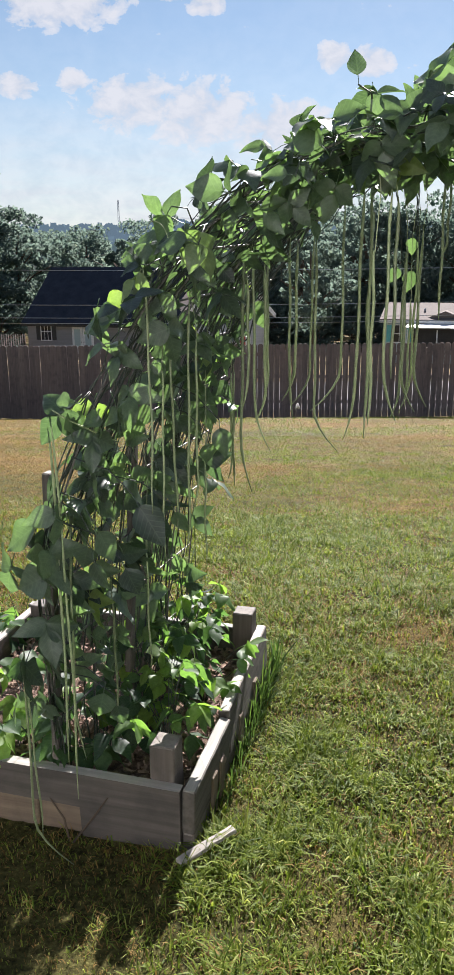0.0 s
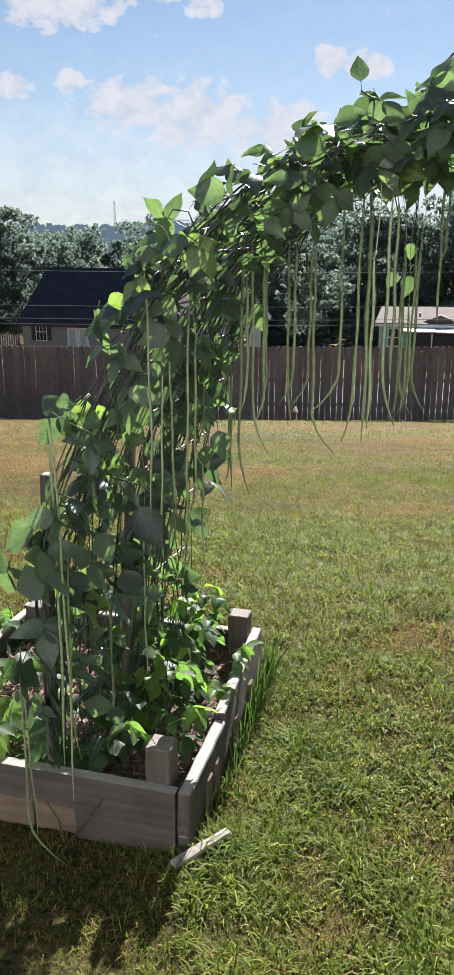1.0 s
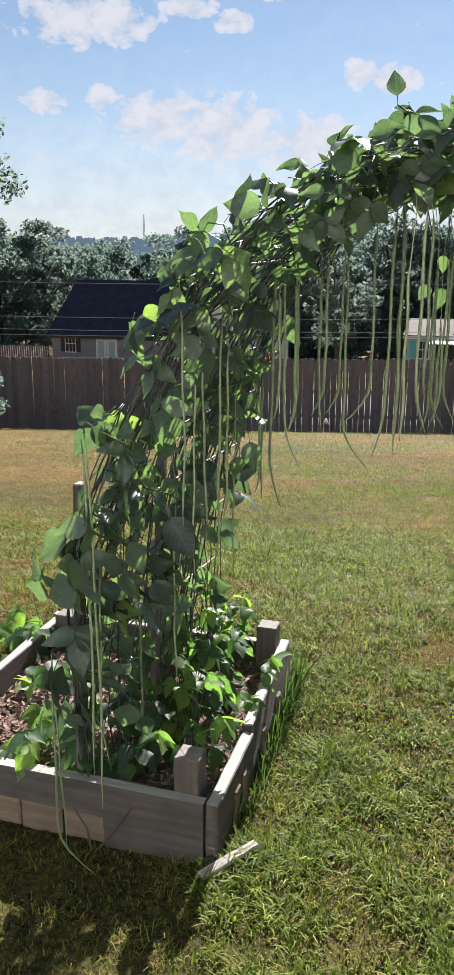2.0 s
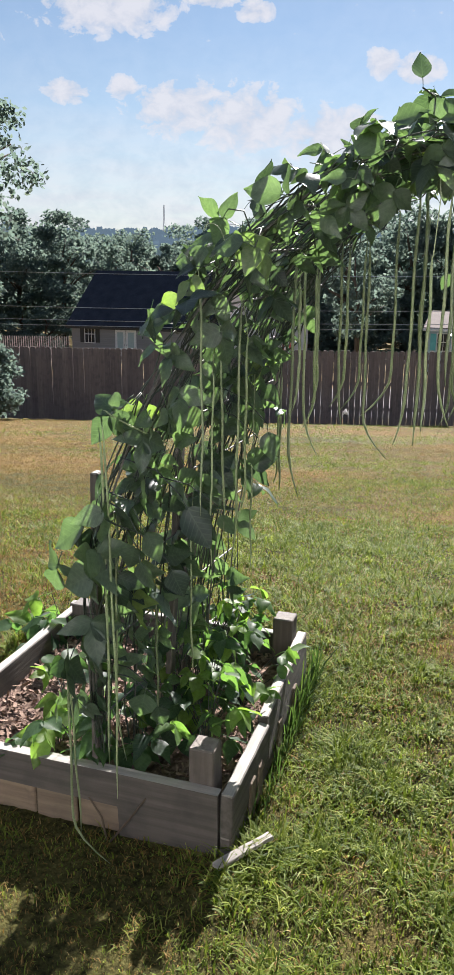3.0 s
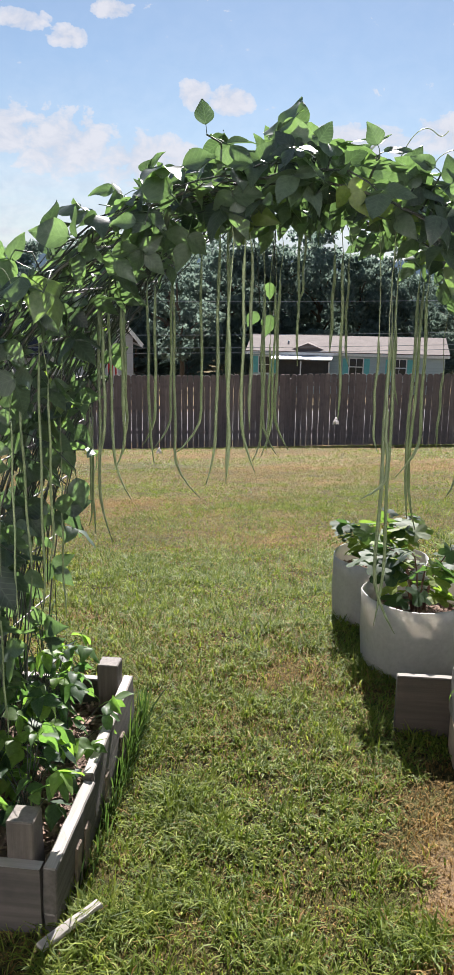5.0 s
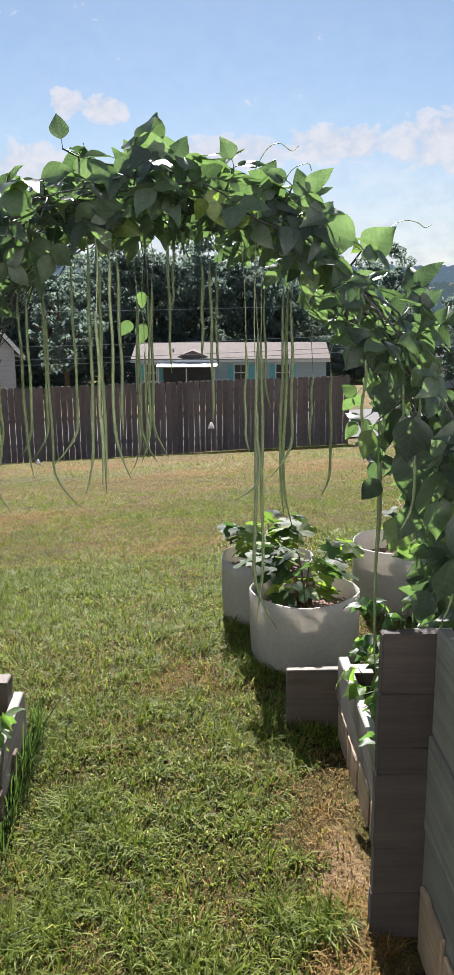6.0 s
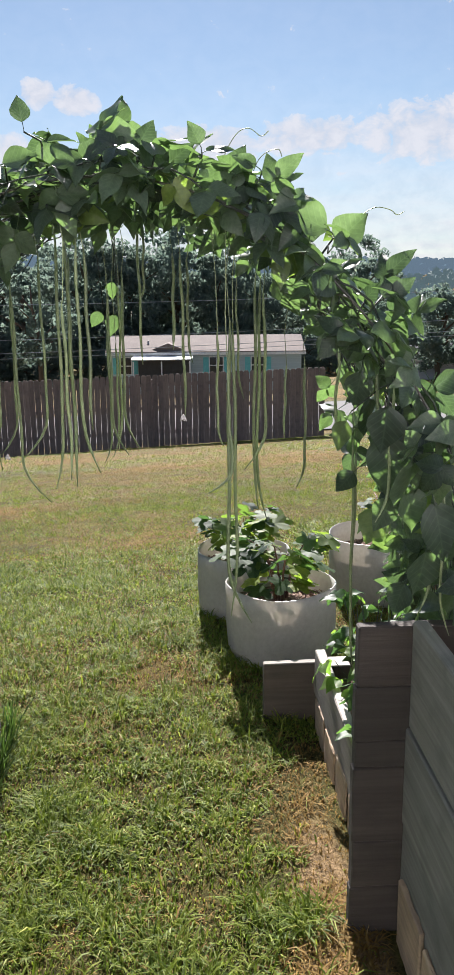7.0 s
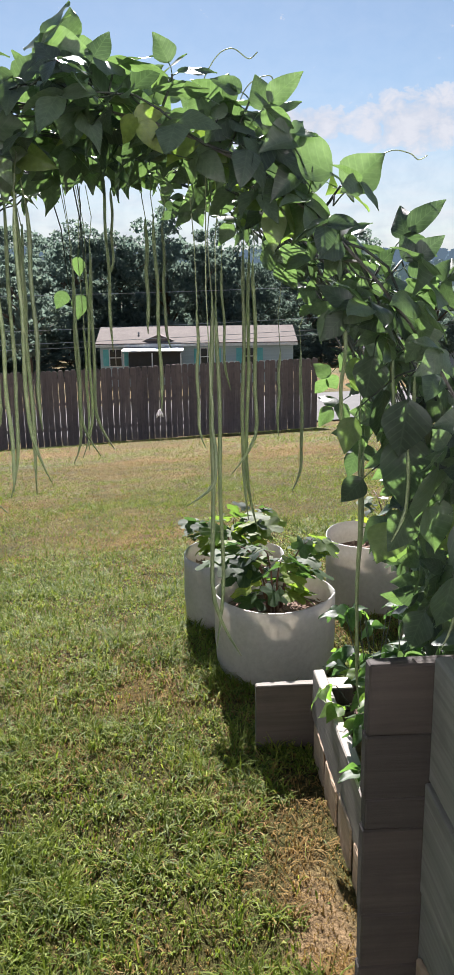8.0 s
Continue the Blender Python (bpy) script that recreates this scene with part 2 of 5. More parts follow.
END = wood("weathered_plank", (0.048, 0.040, 0.034), (0.080, 0.066, 0.056), (0.038, 0.033, 0.030), lit_bleach=0.35)
MOSSY = wood("mossy_plank", (0.145, 0.147, 0.138), (0.235, 0.238, 0.222), (0.105, 0.11, 0.10))
LATH = wood("pale_lath", (0.30, 0.28, 0.25), (0.42, 0.39, 0.35), (0.22, 0.2, 0.18))
# darker, browner copy of the tan boards, with the bed's shade in its colour
SHADED_TAN = wood("shaded_tan_board", (0.125, 0.094, 0.068), (0.20, 0.155, 0.11), (0.09, 0.075, 0.06))
TAN = wood("tan_board", (0.28, 0.205, 0.14), (0.42, 0.32, 0.225), (0.16, 0.13, 0.10))
FENCE = wood("fence_boards", (0.125, 0.10, 0.096), (0.20, 0.162, 0.152), (0.085, 0.073, 0.074), 0.8)
MULCH = plain("mulch_soil", (0.12, 0.08, 0.065), (0.28, 0.195, 0.16), 35, 0.95, 0.9, fine=4, distance=0.02)
CHIP = plain("wood_chips", (0.16, 0.105, 0.08), (0.36, 0.26, 0.20), 40, 0.95, 0.3)
PLASTIC = plain("white_plastic", (0.34, 0.34, 0.325), (0.43, 0.425, 0.41), 5, 0.42, 0.12, fine=9)
n, l = PLASTIC.node_tree.nodes, PLASTIC.node_tree.links       # thin milky plastic: sun on its inside shines through
glow = n.new("ShaderNodeBsdfTranslucent")
glow.inputs[0].default_value = (0.76, 0.71, 0.62, 1)
both = n.new("ShaderNodeMixShader")
both.inputs[0].default_value = 0.30
l.new(n["Principled BSDF"].outputs[0], both.inputs[1])
l.new(glow.outputs[0], both.inputs[2])
l.new(both.outputs[0], n["Material Output"].inputs[0])
WIRE = plain("galvanised_wire", (0.10, 0.095, 0.09), (0.17, 0.16, 0.15), 30, 0.6, 0.1, metal=0.5)
ROOF_DARK = plain("dark_shingles", (0.022, 0.027, 0.04), (0.04, 0.046, 0.062), 1.2, 0.8, 0.4, fine=12, distance=0.02)
ROOF_TAN = plain("tan_shingles", (0.125, 0.10, 0.09), (0.18, 0.147, 0.13), 1.2, 0.85, 0.4, fine=12, distance=0.02)
SIDING = plain("grey_siding", (0.22, 0.215, 0.22), (0.28, 0.275, 0.28), 0.8, 0.7, 0.2, (0.1, 0.1, 12))
PALE = plain("pale_siding", (0.36, 0.45, 0.46), (0.44, 0.53, 0.53), 0.8, 0.65, 0.2, (0.1, 0.1, 12))
WHITE = plain("white_paint", (0.70, 0.70, 0.68), (0.80, 0.80, 0.79), 3, 0.5, 0.05)
CLAP = plain("white_clapboard", (0.42, 0.43, 0.45), (0.52, 0.53, 0.55), 0.8, 0.7, 0.2, (0.1, 0.1, 12))
CREAM = plain("bounce_wall_siding", (0.62, 0.62, 0.61), (0.72, 0.72, 0.71), 0.8, 0.8, 0.2, (0.1, 0.1, 12))
TEAL = plain("turquoise_paint", (0.10, 0.42, 0.42), (0.16, 0.52, 0.5), 3, 0.5, 0.05)
BLACK = plain("black_paint", (0.015, 0.016, 0.018), (0.03, 0.03, 0.032), 3, 0.5, 0.05)
RED = plain("red_cloth", (0.45, 0.04, 0.05), (0.55, 0.07, 0.07), 8, 0.8, 0.05)
ROAD = plain("worn_pavement", (0.095, 0.095, 0.095), (0.13, 0.129, 0.127), 0.6, 0.9, 0.3, fine=30)
ROAD.node_tree.nodes["Principled BSDF"].inputs["Specular IOR Level"].default_value = 0.15
STEEL = plain("tower_steel", (0.30, 0.33, 0.37), (0.40, 0.43, 0.47), 1, 0.6, 0.0, metal=0.2)
PETAL = plain("bean_flower", (0.62, 0.55, 0.62), (0.75, 0.68, 0.74), 40, 0.6, 0.05)
GLASS, n, l, b = material("window_glass")
b.inputs["Base Color"].default_value = (0.03, 0.035, 0.04, 1)
b.inputs["Roughness"].default_value = 0.08


def lawn_material():
    m, n, l, b = material("lawn")
    co = n.new("ShaderNodeTexCoord").outputs["Object"]
    patch = noise_of(n, l, co, 0.4, 5, (0.55, 1, 1), 0.6)
    mid = noise_of(n, l, co, 3.2, 6, None, 0.65)
    tiny = noise_of(n, l, co, 45, 6, None, 0.75)
    green = ramp(n, l, mid, (0.3, (0.05, 0.05, 0.017)), (0.7, (0.13, 0.118, 0.04)))
    straw = ramp(n, l, mid, (0.3, (0.11, 0.068, 0.026)), (0.7, (0.26, 0.17, 0.06)))
    place = n.new("ShaderNodeSeparateXYZ")
    l.new(co, place.inputs[0])
    down = n.new("ShaderNodeMapRange")
    l.new(place.outputs[1], down.inputs[0])
    down.inputs[1].default_value, down.inputs[2].default_value, down.inputs[3].default_value, down.inputs[4].default_value = 3.0, 11.0, -0.05, 0.08
    dry = n.new("ShaderNodeMath")
    l.new(patch, dry.inputs[0])
    l.new(down.outputs[0], dry.inputs[1])
    col = blend(n, l, "MIX", ramp(n, l, dry.outputs[0], (0.46, (0, 0, 0)), (0.66, (0.9, 0.9, 0.9))), green, straw)
    # the trodden strip of bare straw beside the low bed
    across = n.new("ShaderNodeVectorMath")
    across.operation = "DISTANCE"
    turned = n.new("ShaderNodeMapping")
    turned.vector_type = "POINT"
    turned.inputs["Location"].default_value, turned.inputs["Rotation"].default_value, turned.inputs["Scale"].default_value = (-0.423, -2.043, 0), (0, 0, radians(15.48)), (1, 1, 0)
    l.new(co, turned.inputs[0])
    squash = n.new("ShaderNodeVectorMath")
    squash.operation = "MULTIPLY"
    l.new(turned.outputs[0], squash.inputs[0])
    squash.inputs[1].default_value = (5.2, 1.0, 0)
    l.new(squash.outputs[0], across.inputs[0])
    trod = n.new("ShaderNodeMath")
    trod.operation = "MULTIPLY_ADD"
    l.new(mid, trod.inputs[0])
    trod.inputs[1].default_value = 0.5
    l.new(across.outputs["Value"], trod.inputs[2])
    col = blend(n, l, "MIX", ramp(n, l, trod.outputs[0], (0.0, (0.95, 0.95, 0.95)), (0.62, (0.9, 0.9, 0.9)), (0.95, (0, 0, 0))), col, (0.30, 0.205, 0.115))
    # deep dark flecks paint the shade between blades into the ground
    col = blend(n, l, "MULTIPLY", 1.0, col, ramp(n, l, tiny, (0.34, (0.22, 0.22, 0.22)), (0.66, (1.5, 1.5, 1.45))))
    l.new(col, b.inputs["Base Color"])
    b.inputs["Roughness"].default_value = 0.95
    b.inputs["Specular IOR Level"].default_value = 0.09
    relief(n, l, b, tiny, 1.0, 0.03)
    return m


LAWN = lawn_material()


# ---------------------------------------------------------------- builders
def mesh(name, verts, faces, smooth=False, uvs=None):
    me = bpy.data.meshes.new(name)
    me.from_pydata([tuple(v) for v in verts], [], faces)
    if uvs is not None:
        layer = me.uv_layers.new(name="map")
        loops = np.zeros(len(me.loops), dtype=np.int32)
        me.loops.foreach_get("vertex_index", loops)
        layer.data.foreach_set("uv", np.asarray(uvs, dtype=np.float32)[loops].ravel())
    if smooth:
        me.polygons.foreach_set("use_smooth", [True] * len(me.polygons))
    me.update()
    return me


def soup(name, verts, tris):
    """A large triangle mesh from arrays."""
    me = bpy.data.meshes.new(name)
    verts, tris = np.asarray(verts, dtype=np.float32), np.asarray(tris, dtype=np.int32)
    me.vertices.add(len(verts))
    me.vertices.foreach_set("co", verts.ravel())
    me.loops.add(tris.size)
    me.loops.foreach_set("vertex_index", tris.ravel())
    me.polygons.add(len(tris))
    me.polygons.foreach_set("loop_start", np.arange(0, tris.size, 3, dtype=np.int32))
    me.update(calc_edges=True)
    return me


def thing(name, label, category, m=None, group="", kind=""):
    ob = new(name)
    ob.empty_display_size = 0.1
    if m is not None:
        ob.matrix_world = m
    return tagged(ob, label, category, group, kind)


def part(name, me, mat, parent=None, label="", m=None):
    ob = new(name, me)
    if mat is not None and not me.materials:
        me.materials.append(mat)
    ob.parent = parent
    if m is not None:
        ob.matrix_local = m
    return tagged(ob, label)


def plank(sx, sy, sz, bevel=0.003, warp=0.0, rnd=None):
    """A board centred on its origin, long side along x, with worn edges."""
    bm = bmesh.new()
    bmesh.ops.create_cube(bm, size=1)
    bmesh.ops.scale(bm, vec=(sx, sy, sz), verts=bm.verts)
    if warp:
        long_edges = [e for e in bm.edges if abs((e.verts[0].co - e.verts[1].co).x) > 0.9 * sx]
        bmesh.ops.subdivide_edges(bm, edges=long_edges, cuts=6, use_grid_fill=True)
        for v in bm.verts:
            v.co += Vector((0, rnd.uniform(-1, 1) * warp * 0.5, rnd.uniform(-1, 1) * warp))
    if bevel:
        bmesh.ops.bevel(bm, geom=[e for e in bm.edges if len(e.link_faces) == 2 and e.calc_face_angle(0) > 0.6], offset=bevel, segments=1, affect="EDGES")
    me = bpy.data.meshes.new("board")
    bm.to_mesh(me)
    bm.free()
    return me


def tube(points, radii, sides=6):
    """A round stem along points; returns verts and faces."""
    pts = [Vector(p) for p in points]
    verts, faces = [], []
    for i, p in enumerate(pts):
        d = (pts[min(i + 1, len(pts) - 1)] - pts[max(i - 1, 0)]).normalized()
        a = d.orthogonal().normalized() if i == 0 else (a - d * a.dot(d)).normalized()
        b_ = d.cross(a)
        r = radii[i] if isinstance(radii, (list, tuple)) else radii
        for k in range(sides):
            w = 2 * math.pi * k / sides
            verts.append(p + (a * math.cos(w) + b_ * math.sin(w)) * r)
    for i in range(len(pts) - 1):
        for k in range(sides):
            k2 = (k + 1) % sides
            faces.append((i * sides + k, i * sides + k2, (i + 1) * sides + k2, (i + 1) * sides + k))
    faces.append(tuple(range(sides - 1, -1, -1)))
    faces.append(tuple(range((len(pts) - 1) * sides, len(pts) * sides)))
    return verts, faces


def join(pieces):
    verts, faces = [], []
    for v, f in pieces:
        o = len(verts)
        verts += v
        faces += [tuple(i + o for i in t) for t in f]
    return verts, faces


def lathe(profile, sides=40, wobble=0.0, rnd=None):
    """Turns (radius, height) rows round z; open at both ends."""
    verts, faces = [], []
    jig = [rnd.uniform(-wobble, wobble) for _ in range(sides)] if wobble else [0] * sides
    for r, z in profile:
        for k in range(sides):
            w = 2 * math.pi * k / sides
            verts.append((r * math.cos(w) * (1 + jig[k]), r * math.sin(w) * (1 + jig[k]), z))
    for i in range(len(profile) - 1):
        for k in range(sides):
            k2 = (k + 1) % sides
            faces.append((i * sides + k, i * sides + k2, (i + 1) * sides + k2, (i + 1) * sides + k))
    return verts, faces


# ---------------------------------------------------------------- ground
GROUND_Y = (-60, -6, 4, 12, 17.5, 19.6, 22.5, 36, 50, 65, 100, 200, 500, 900, 1500, 1800, 4200)
GROUND_Z = (0.5, 0.1, 0, -1.02, -1.77, -2.09, -2.64, -3.7, -4.6, -5.8, -7.5, -15, -12, 8, 40, 50, 40)


def ground_z(x, y):
    z = float(np.interp(y, GROUND_Y, GROUND_Z))
    if abs(x) < 40 and -6 < y < 40:
        near = max(0.0, 1 - abs(y - 3) / 40)
        z += near * (noise.noise(Vector((x * 0.5, y * 0.5, 3))) * 0.03 + noise.noise(Vector((x * 3, y * 3, 8))) * 0.008)
    if y > 300:
        z += 14 * noise.noise(Vector((x * 0.0025, y * 0.0018, 1))) * min(1, (y - 300) / 600)
    return z


def make_ground():
    xs = sorted(set([round(v, 3) for v in np.concatenate([np.linspace(-4, 6, 61), np.linspace(-16, -4, 25), np.linspace(6, 20, 25), np.linspace(-90, -16, 20), np.linspace(20, 90, 20), np.linspace(-3000, -90, 36), np.linspace(90, 3000, 36)])]))
    ys = sorted(set([round(v, 3) for v in np.concatenate([np.linspace(-60, -2, 12), np.linspace(-2, 8, 61), np.linspace(8, 24, 41), np.linspace(24, 70, 30), np.linspace(70, 4200, 50)])]))
    verts = [(x, y, ground_z(x, y)) for y in ys for x in xs]
    w = len(xs)
    faces = [(j * w + i, j * w + i + 1, (j + 1) * w + i + 1, (j + 1) * w + i) for j in range(len(ys) - 1) for i in range(w - 1)]
    ob = new("ground", mesh("ground", verts, faces, True))
    ob.data.materials.append(LAWN)
    return tagged(ob, "sloping mown lawn with green and dry straw patches", "lawn", "", "structure")


make_ground()


def make_road():
    xs, ys = np.linspace(-3, 60, 43), np.linspace(24.2, 36.5, 12)
    verts = [(x, y - 0.28 * (x - 10) * (y < 30) * (x > 10) * 0.6, 0) for y in ys for x in xs]
    verts = [(x, y, ground_z(x, y) + 0.05) for x, y, _ in verts]
    w = len(xs)
    faces = [(j * w + i, j * w + i + 1, (j + 1) * w + i + 1, (j + 1) * w + i) for j in range(len(ys) - 1) for i in range(w - 1)]
    ob = new("road", mesh("road", verts, faces, True))
    ob.data.materials.append(ROAD)
    tagged(ob, "pale worn asphalt street beyond the fence", "road", "", "structure")


make_road()

def make_bounce_wall():
    """A plain pale wall, added unseen behind the camera to bounce sunlight forward."""
    wall = new("wall_south", plank(19.0, 0.25, 5.6, 0.01))
    wall.data.materials.append(CREAM)
    wall.matrix_world = pose(0.5, -5.2, ground_z(0, -5) + 2.75, 0, 0, -8)
    tagged(wall, "unseen plain pale wall added behind the camera to bounce sunlight", "wall", "", "structure")


make_bounce_wall()

# the garden's own axes: the beds stand turned to the street
G = pose(-0.14, 2.107, 0, 0, 0, -15.48)


def field(x, y, seed):
    """Smooth random values, about -1 to 1, one lattice cell to the unit."""
    table = np.random.default_rng(seed).uniform(-1, 1, (256, 256))
    i, j = np.floor(x).astype(int), np.floor(y).astype(int)
    u, v = x - i, y - j
    u, v = u * u * (3 - 2 * u), v * v * (3 - 2 * v)
    a, b_, c, d = (table[(i + p) % 256, (j + q) % 256] for p, q in ((0, 0), (1, 0), (0, 1), (1, 1)))
    return (a * (1 - u) + b_ * u) * (1 - v) + (c * (1 - u) + d * u) * v


def make_grass():
    """Matted blades on the lawn before and past the beds: short turf, long arching blades in clumps, dead straw."""
    rng = np.random.default_rng(5)
    inv = np.array(G.inverted())
    kinds = {"green": [], "dry": []}
    for y0, y1, density, size in ((1.3, 3.4, 27000, 1.0), (3.4, 4.8, 19000, 1.0), (4.8, 6.5, 14500, 1.05), (6.5, 9.5, 8500, 1.15), (9.5, 13.5, 4200, 1.4), (13.5, 22.0, 1300, 1.9)):
        x0, x1 = -0.40 * y1 - 0.2, 0.72 * y1 + 0.2
        n = int((x1 - x0) * (y1 - y0) * density)
        x, y = rng.uniform(x0, x1, n), rng.uniform(y0, y1, n)
        inside = (x > -0.40 * y - 0.2) & (x < 0.72 * y + 0.2)
        x, y = x[inside], y[inside]
        if y0 < 2:                          # thinner round the beds' far sides and behind
            m = 9 * 9 * 500
            ex, ey = rng.uniform(-4, 5, m), rng.uniform(-3, 6, m)
            side = ~((ex > -0.40 * ey - 0.2) & (ex < 0.72 * ey + 0.2) & (ey > 1.3))
            x, y = np.concatenate([x, ex[side]]), np.concatenate([y, ey[side]])
        lx = inv[0, 0] * x + inv[0, 1] * y + inv[0, 3]
        ly = inv[1, 0] * x + inv[1, 1] * y + inv[1, 3]
        bed_ = ((lx > -1.04) & (lx < 0.045) & (ly > -0.006) & (ly < 1.08)) | ((lx > 1.235) & (lx < 2.3) & (ly > -1.7) & (ly < 1.23)) | ((lx > 1.04) & (lx < 1.3) & (ly > 1.18) & (ly < 1.235))
        worn = (lx > 1.02 + 0.07 * np.sin(9 * ly) + 0.04 * np.sin(23 * ly)) & (lx < 1.25) & (ly > -0.9) & (ly < 1.0)
        broad = 0.8 * field(0.35 * x, 0.55 * y, 1) + 0.6 * field(0.9 * x + 7, 1.3 * y, 2)
        clump = 0.55 * field(3.2 * x, 3.8 * y, 3) + 0.65 * field(8 * x, 10 * y, 4) + 0.45 * field(22 * x, 26 * y, 6)
        spot = field(2.1 * x + 3, 2.9 * y + 5, 7) + 0.6 * field(6 * x, 9 * y, 8)
        front = (ly > -0.62) & (ly < 0.0) & (lx > -1.4) & (lx < 0.06 + 0.05 * np.sin(17 * ly))
        keep = ~bed_ & (rng.uniform(0, 1, len(x)) < np.clip(0.80 + 0.75 * clump, 0.36, 1) * np.where(worn, 0.7, 1) * np.where(front, 0.55, 1))
        x, y, broad, clump, spot, worn, front = (v[keep] for v in (x, y, broad, clump, spot, worn, front))
        far = np.clip((y - 2.6) / 6.5, 0, 1)
        share = 0.15 + np.where(front, 0.45, 0) + 0.38 * far + (0.12 + 0.42 * far) * -broad + 0.42 * np.clip(spot - 0.22, 0, 1) - 0.12 * clump + np.where(worn, 0.85, 0) + 0.42 * np.clip(1.6 * far, 0, 1) * np.clip((0.9 - x) / 2.6, 0, 1)
        dry = rng.uniform(0, 1, len(x)) < np.clip(share, 0.05, 0.95)
        for name, pick in (("green", ~dry), ("dry", dry)):
            kinds[name].append((x[pick], y[pick], size * np.where(front[pick], 0.62, 1.0), clump[pick]))
    for name, mat, label in (("green", GRASS, "green blades of coarse mown grass"), ("dry", DRY, "dry straw coloured grass blades")):
        x, y, size, clump = (np.concatenate(c) for c in zip(*kinds[name]))
        n = len(x)
        z = np.array([ground_z(a, b_) for a, b_ in zip(x, y)])
        tall = rng.uniform(0, 1, n) < (0.26 if name == "green" else 0.13) * (1 + 0.9 * clump).clip(0.2, 2)
        near_ = np.clip(1.14 - 0.06 * y, 0.5, 1.0)
        length = size * near_ * np.where(tall, rng.uniform(0.035, 0.08, n), rng.uniform(0.012, 0.034, n)) * (1 + 0.8 * clump).clip(0.4, 2.0)
        width = size * np.where(tall, rng.uniform(0.0012, 0.0027, n), rng.uniform(0.0010, 0.0021, n))
        turn = rng.uniform(0, 2 * math.pi, n)
        lean = np.where(tall, rng.uniform(0.6, 1.35, n), rng.uniform(0.6, 1.5, n)) + (0.2 if name == "dry" else 0)
        if name == "dry":
            lean = np.maximum(lean, rng.uniform(1.0, 1.5, n))
        if name == "green":                 # small broad leaves of clover and plantain in some patches
            herb = ~tall & (rng.uniform(0, 1, n) < np.clip(0.10 + 0.04 * y + 0.5 * field(1.4 * x, 2.0 * y, 12) + 0.4 * field(5 * x, 7 * y, 13), 0.02, 0.7))
            length, width = np.where(herb, size * rng.uniform(0.014, 0.026, n), length), np.where(herb, size * rng.uniform(0.0028, 0.0046, n), width)
            lean = np.where(herb, rng.uniform(0.9, 1.5, n), lean)
        arch_ = rng.uniform(0.1, 0.75, n)
        dirx, diry = np.cos(turn), np.sin(turn)
        px, py = -diry * width, dirx * width
        h1, r1 = 0.5 * length * np.cos(lean), 0.5 * length * np.sin(lean)
        bent = (lean + arch_).clip(0, 1.9)
        h2, r2 = h1 + 0.5 * length * np.cos(bent), r1 + 0.5 * length * np.sin(bent)
        lift_ = rng.uniform(0, 0.012, n)
        v = np.empty((n, 5, 3), dtype=np.float32)
        v[:, 0] = np.stack([x - px, y - py, z - 0.004], 1)
        v[:, 1] = np.stack([x + px, y + py, z - 0.004], 1)
        v[:, 2] = np.stack([x + dirx * r1 + px, y + diry * r1 + py, z + h1 + lift_], 1)
        v[:, 3] = np.stack([x + dirx * r1 - px, y + diry * r1 - py, z + h1 + lift_], 1)
        v[:, 4] = np.stack([x + dirx * r2, y + diry * r2, (z + h2 + lift_).clip(z + 0.002)], 1)
        close = y < 6.5
        t = (np.arange(close.sum()) * 5)[:, None, None] + np.array([[0, 1, 2], [0, 2, 3], [3, 2, 4]])[None]
        single = v[~close][:, (0, 1, 4)]
        single[:, :2] += (single[:, :2] - single[:, :2].mean(1, keepdims=True)) * 0.4
        tf = close.sum() * 5 + (np.arange(len(single)) * 3)[:, None] + np.arange(3)[None]
        ob = new("grass" if name == "green" else "dry_grass", soup("grass", np.concatenate([v[close].reshape(-1, 3), single.reshape(-1, 3)]), np.concatenate([t.reshape(-1, 3), tf])))
        ob.data.materials.append(mat)
        tagged(ob, label, "grass", "", "stuff")


make_grass()


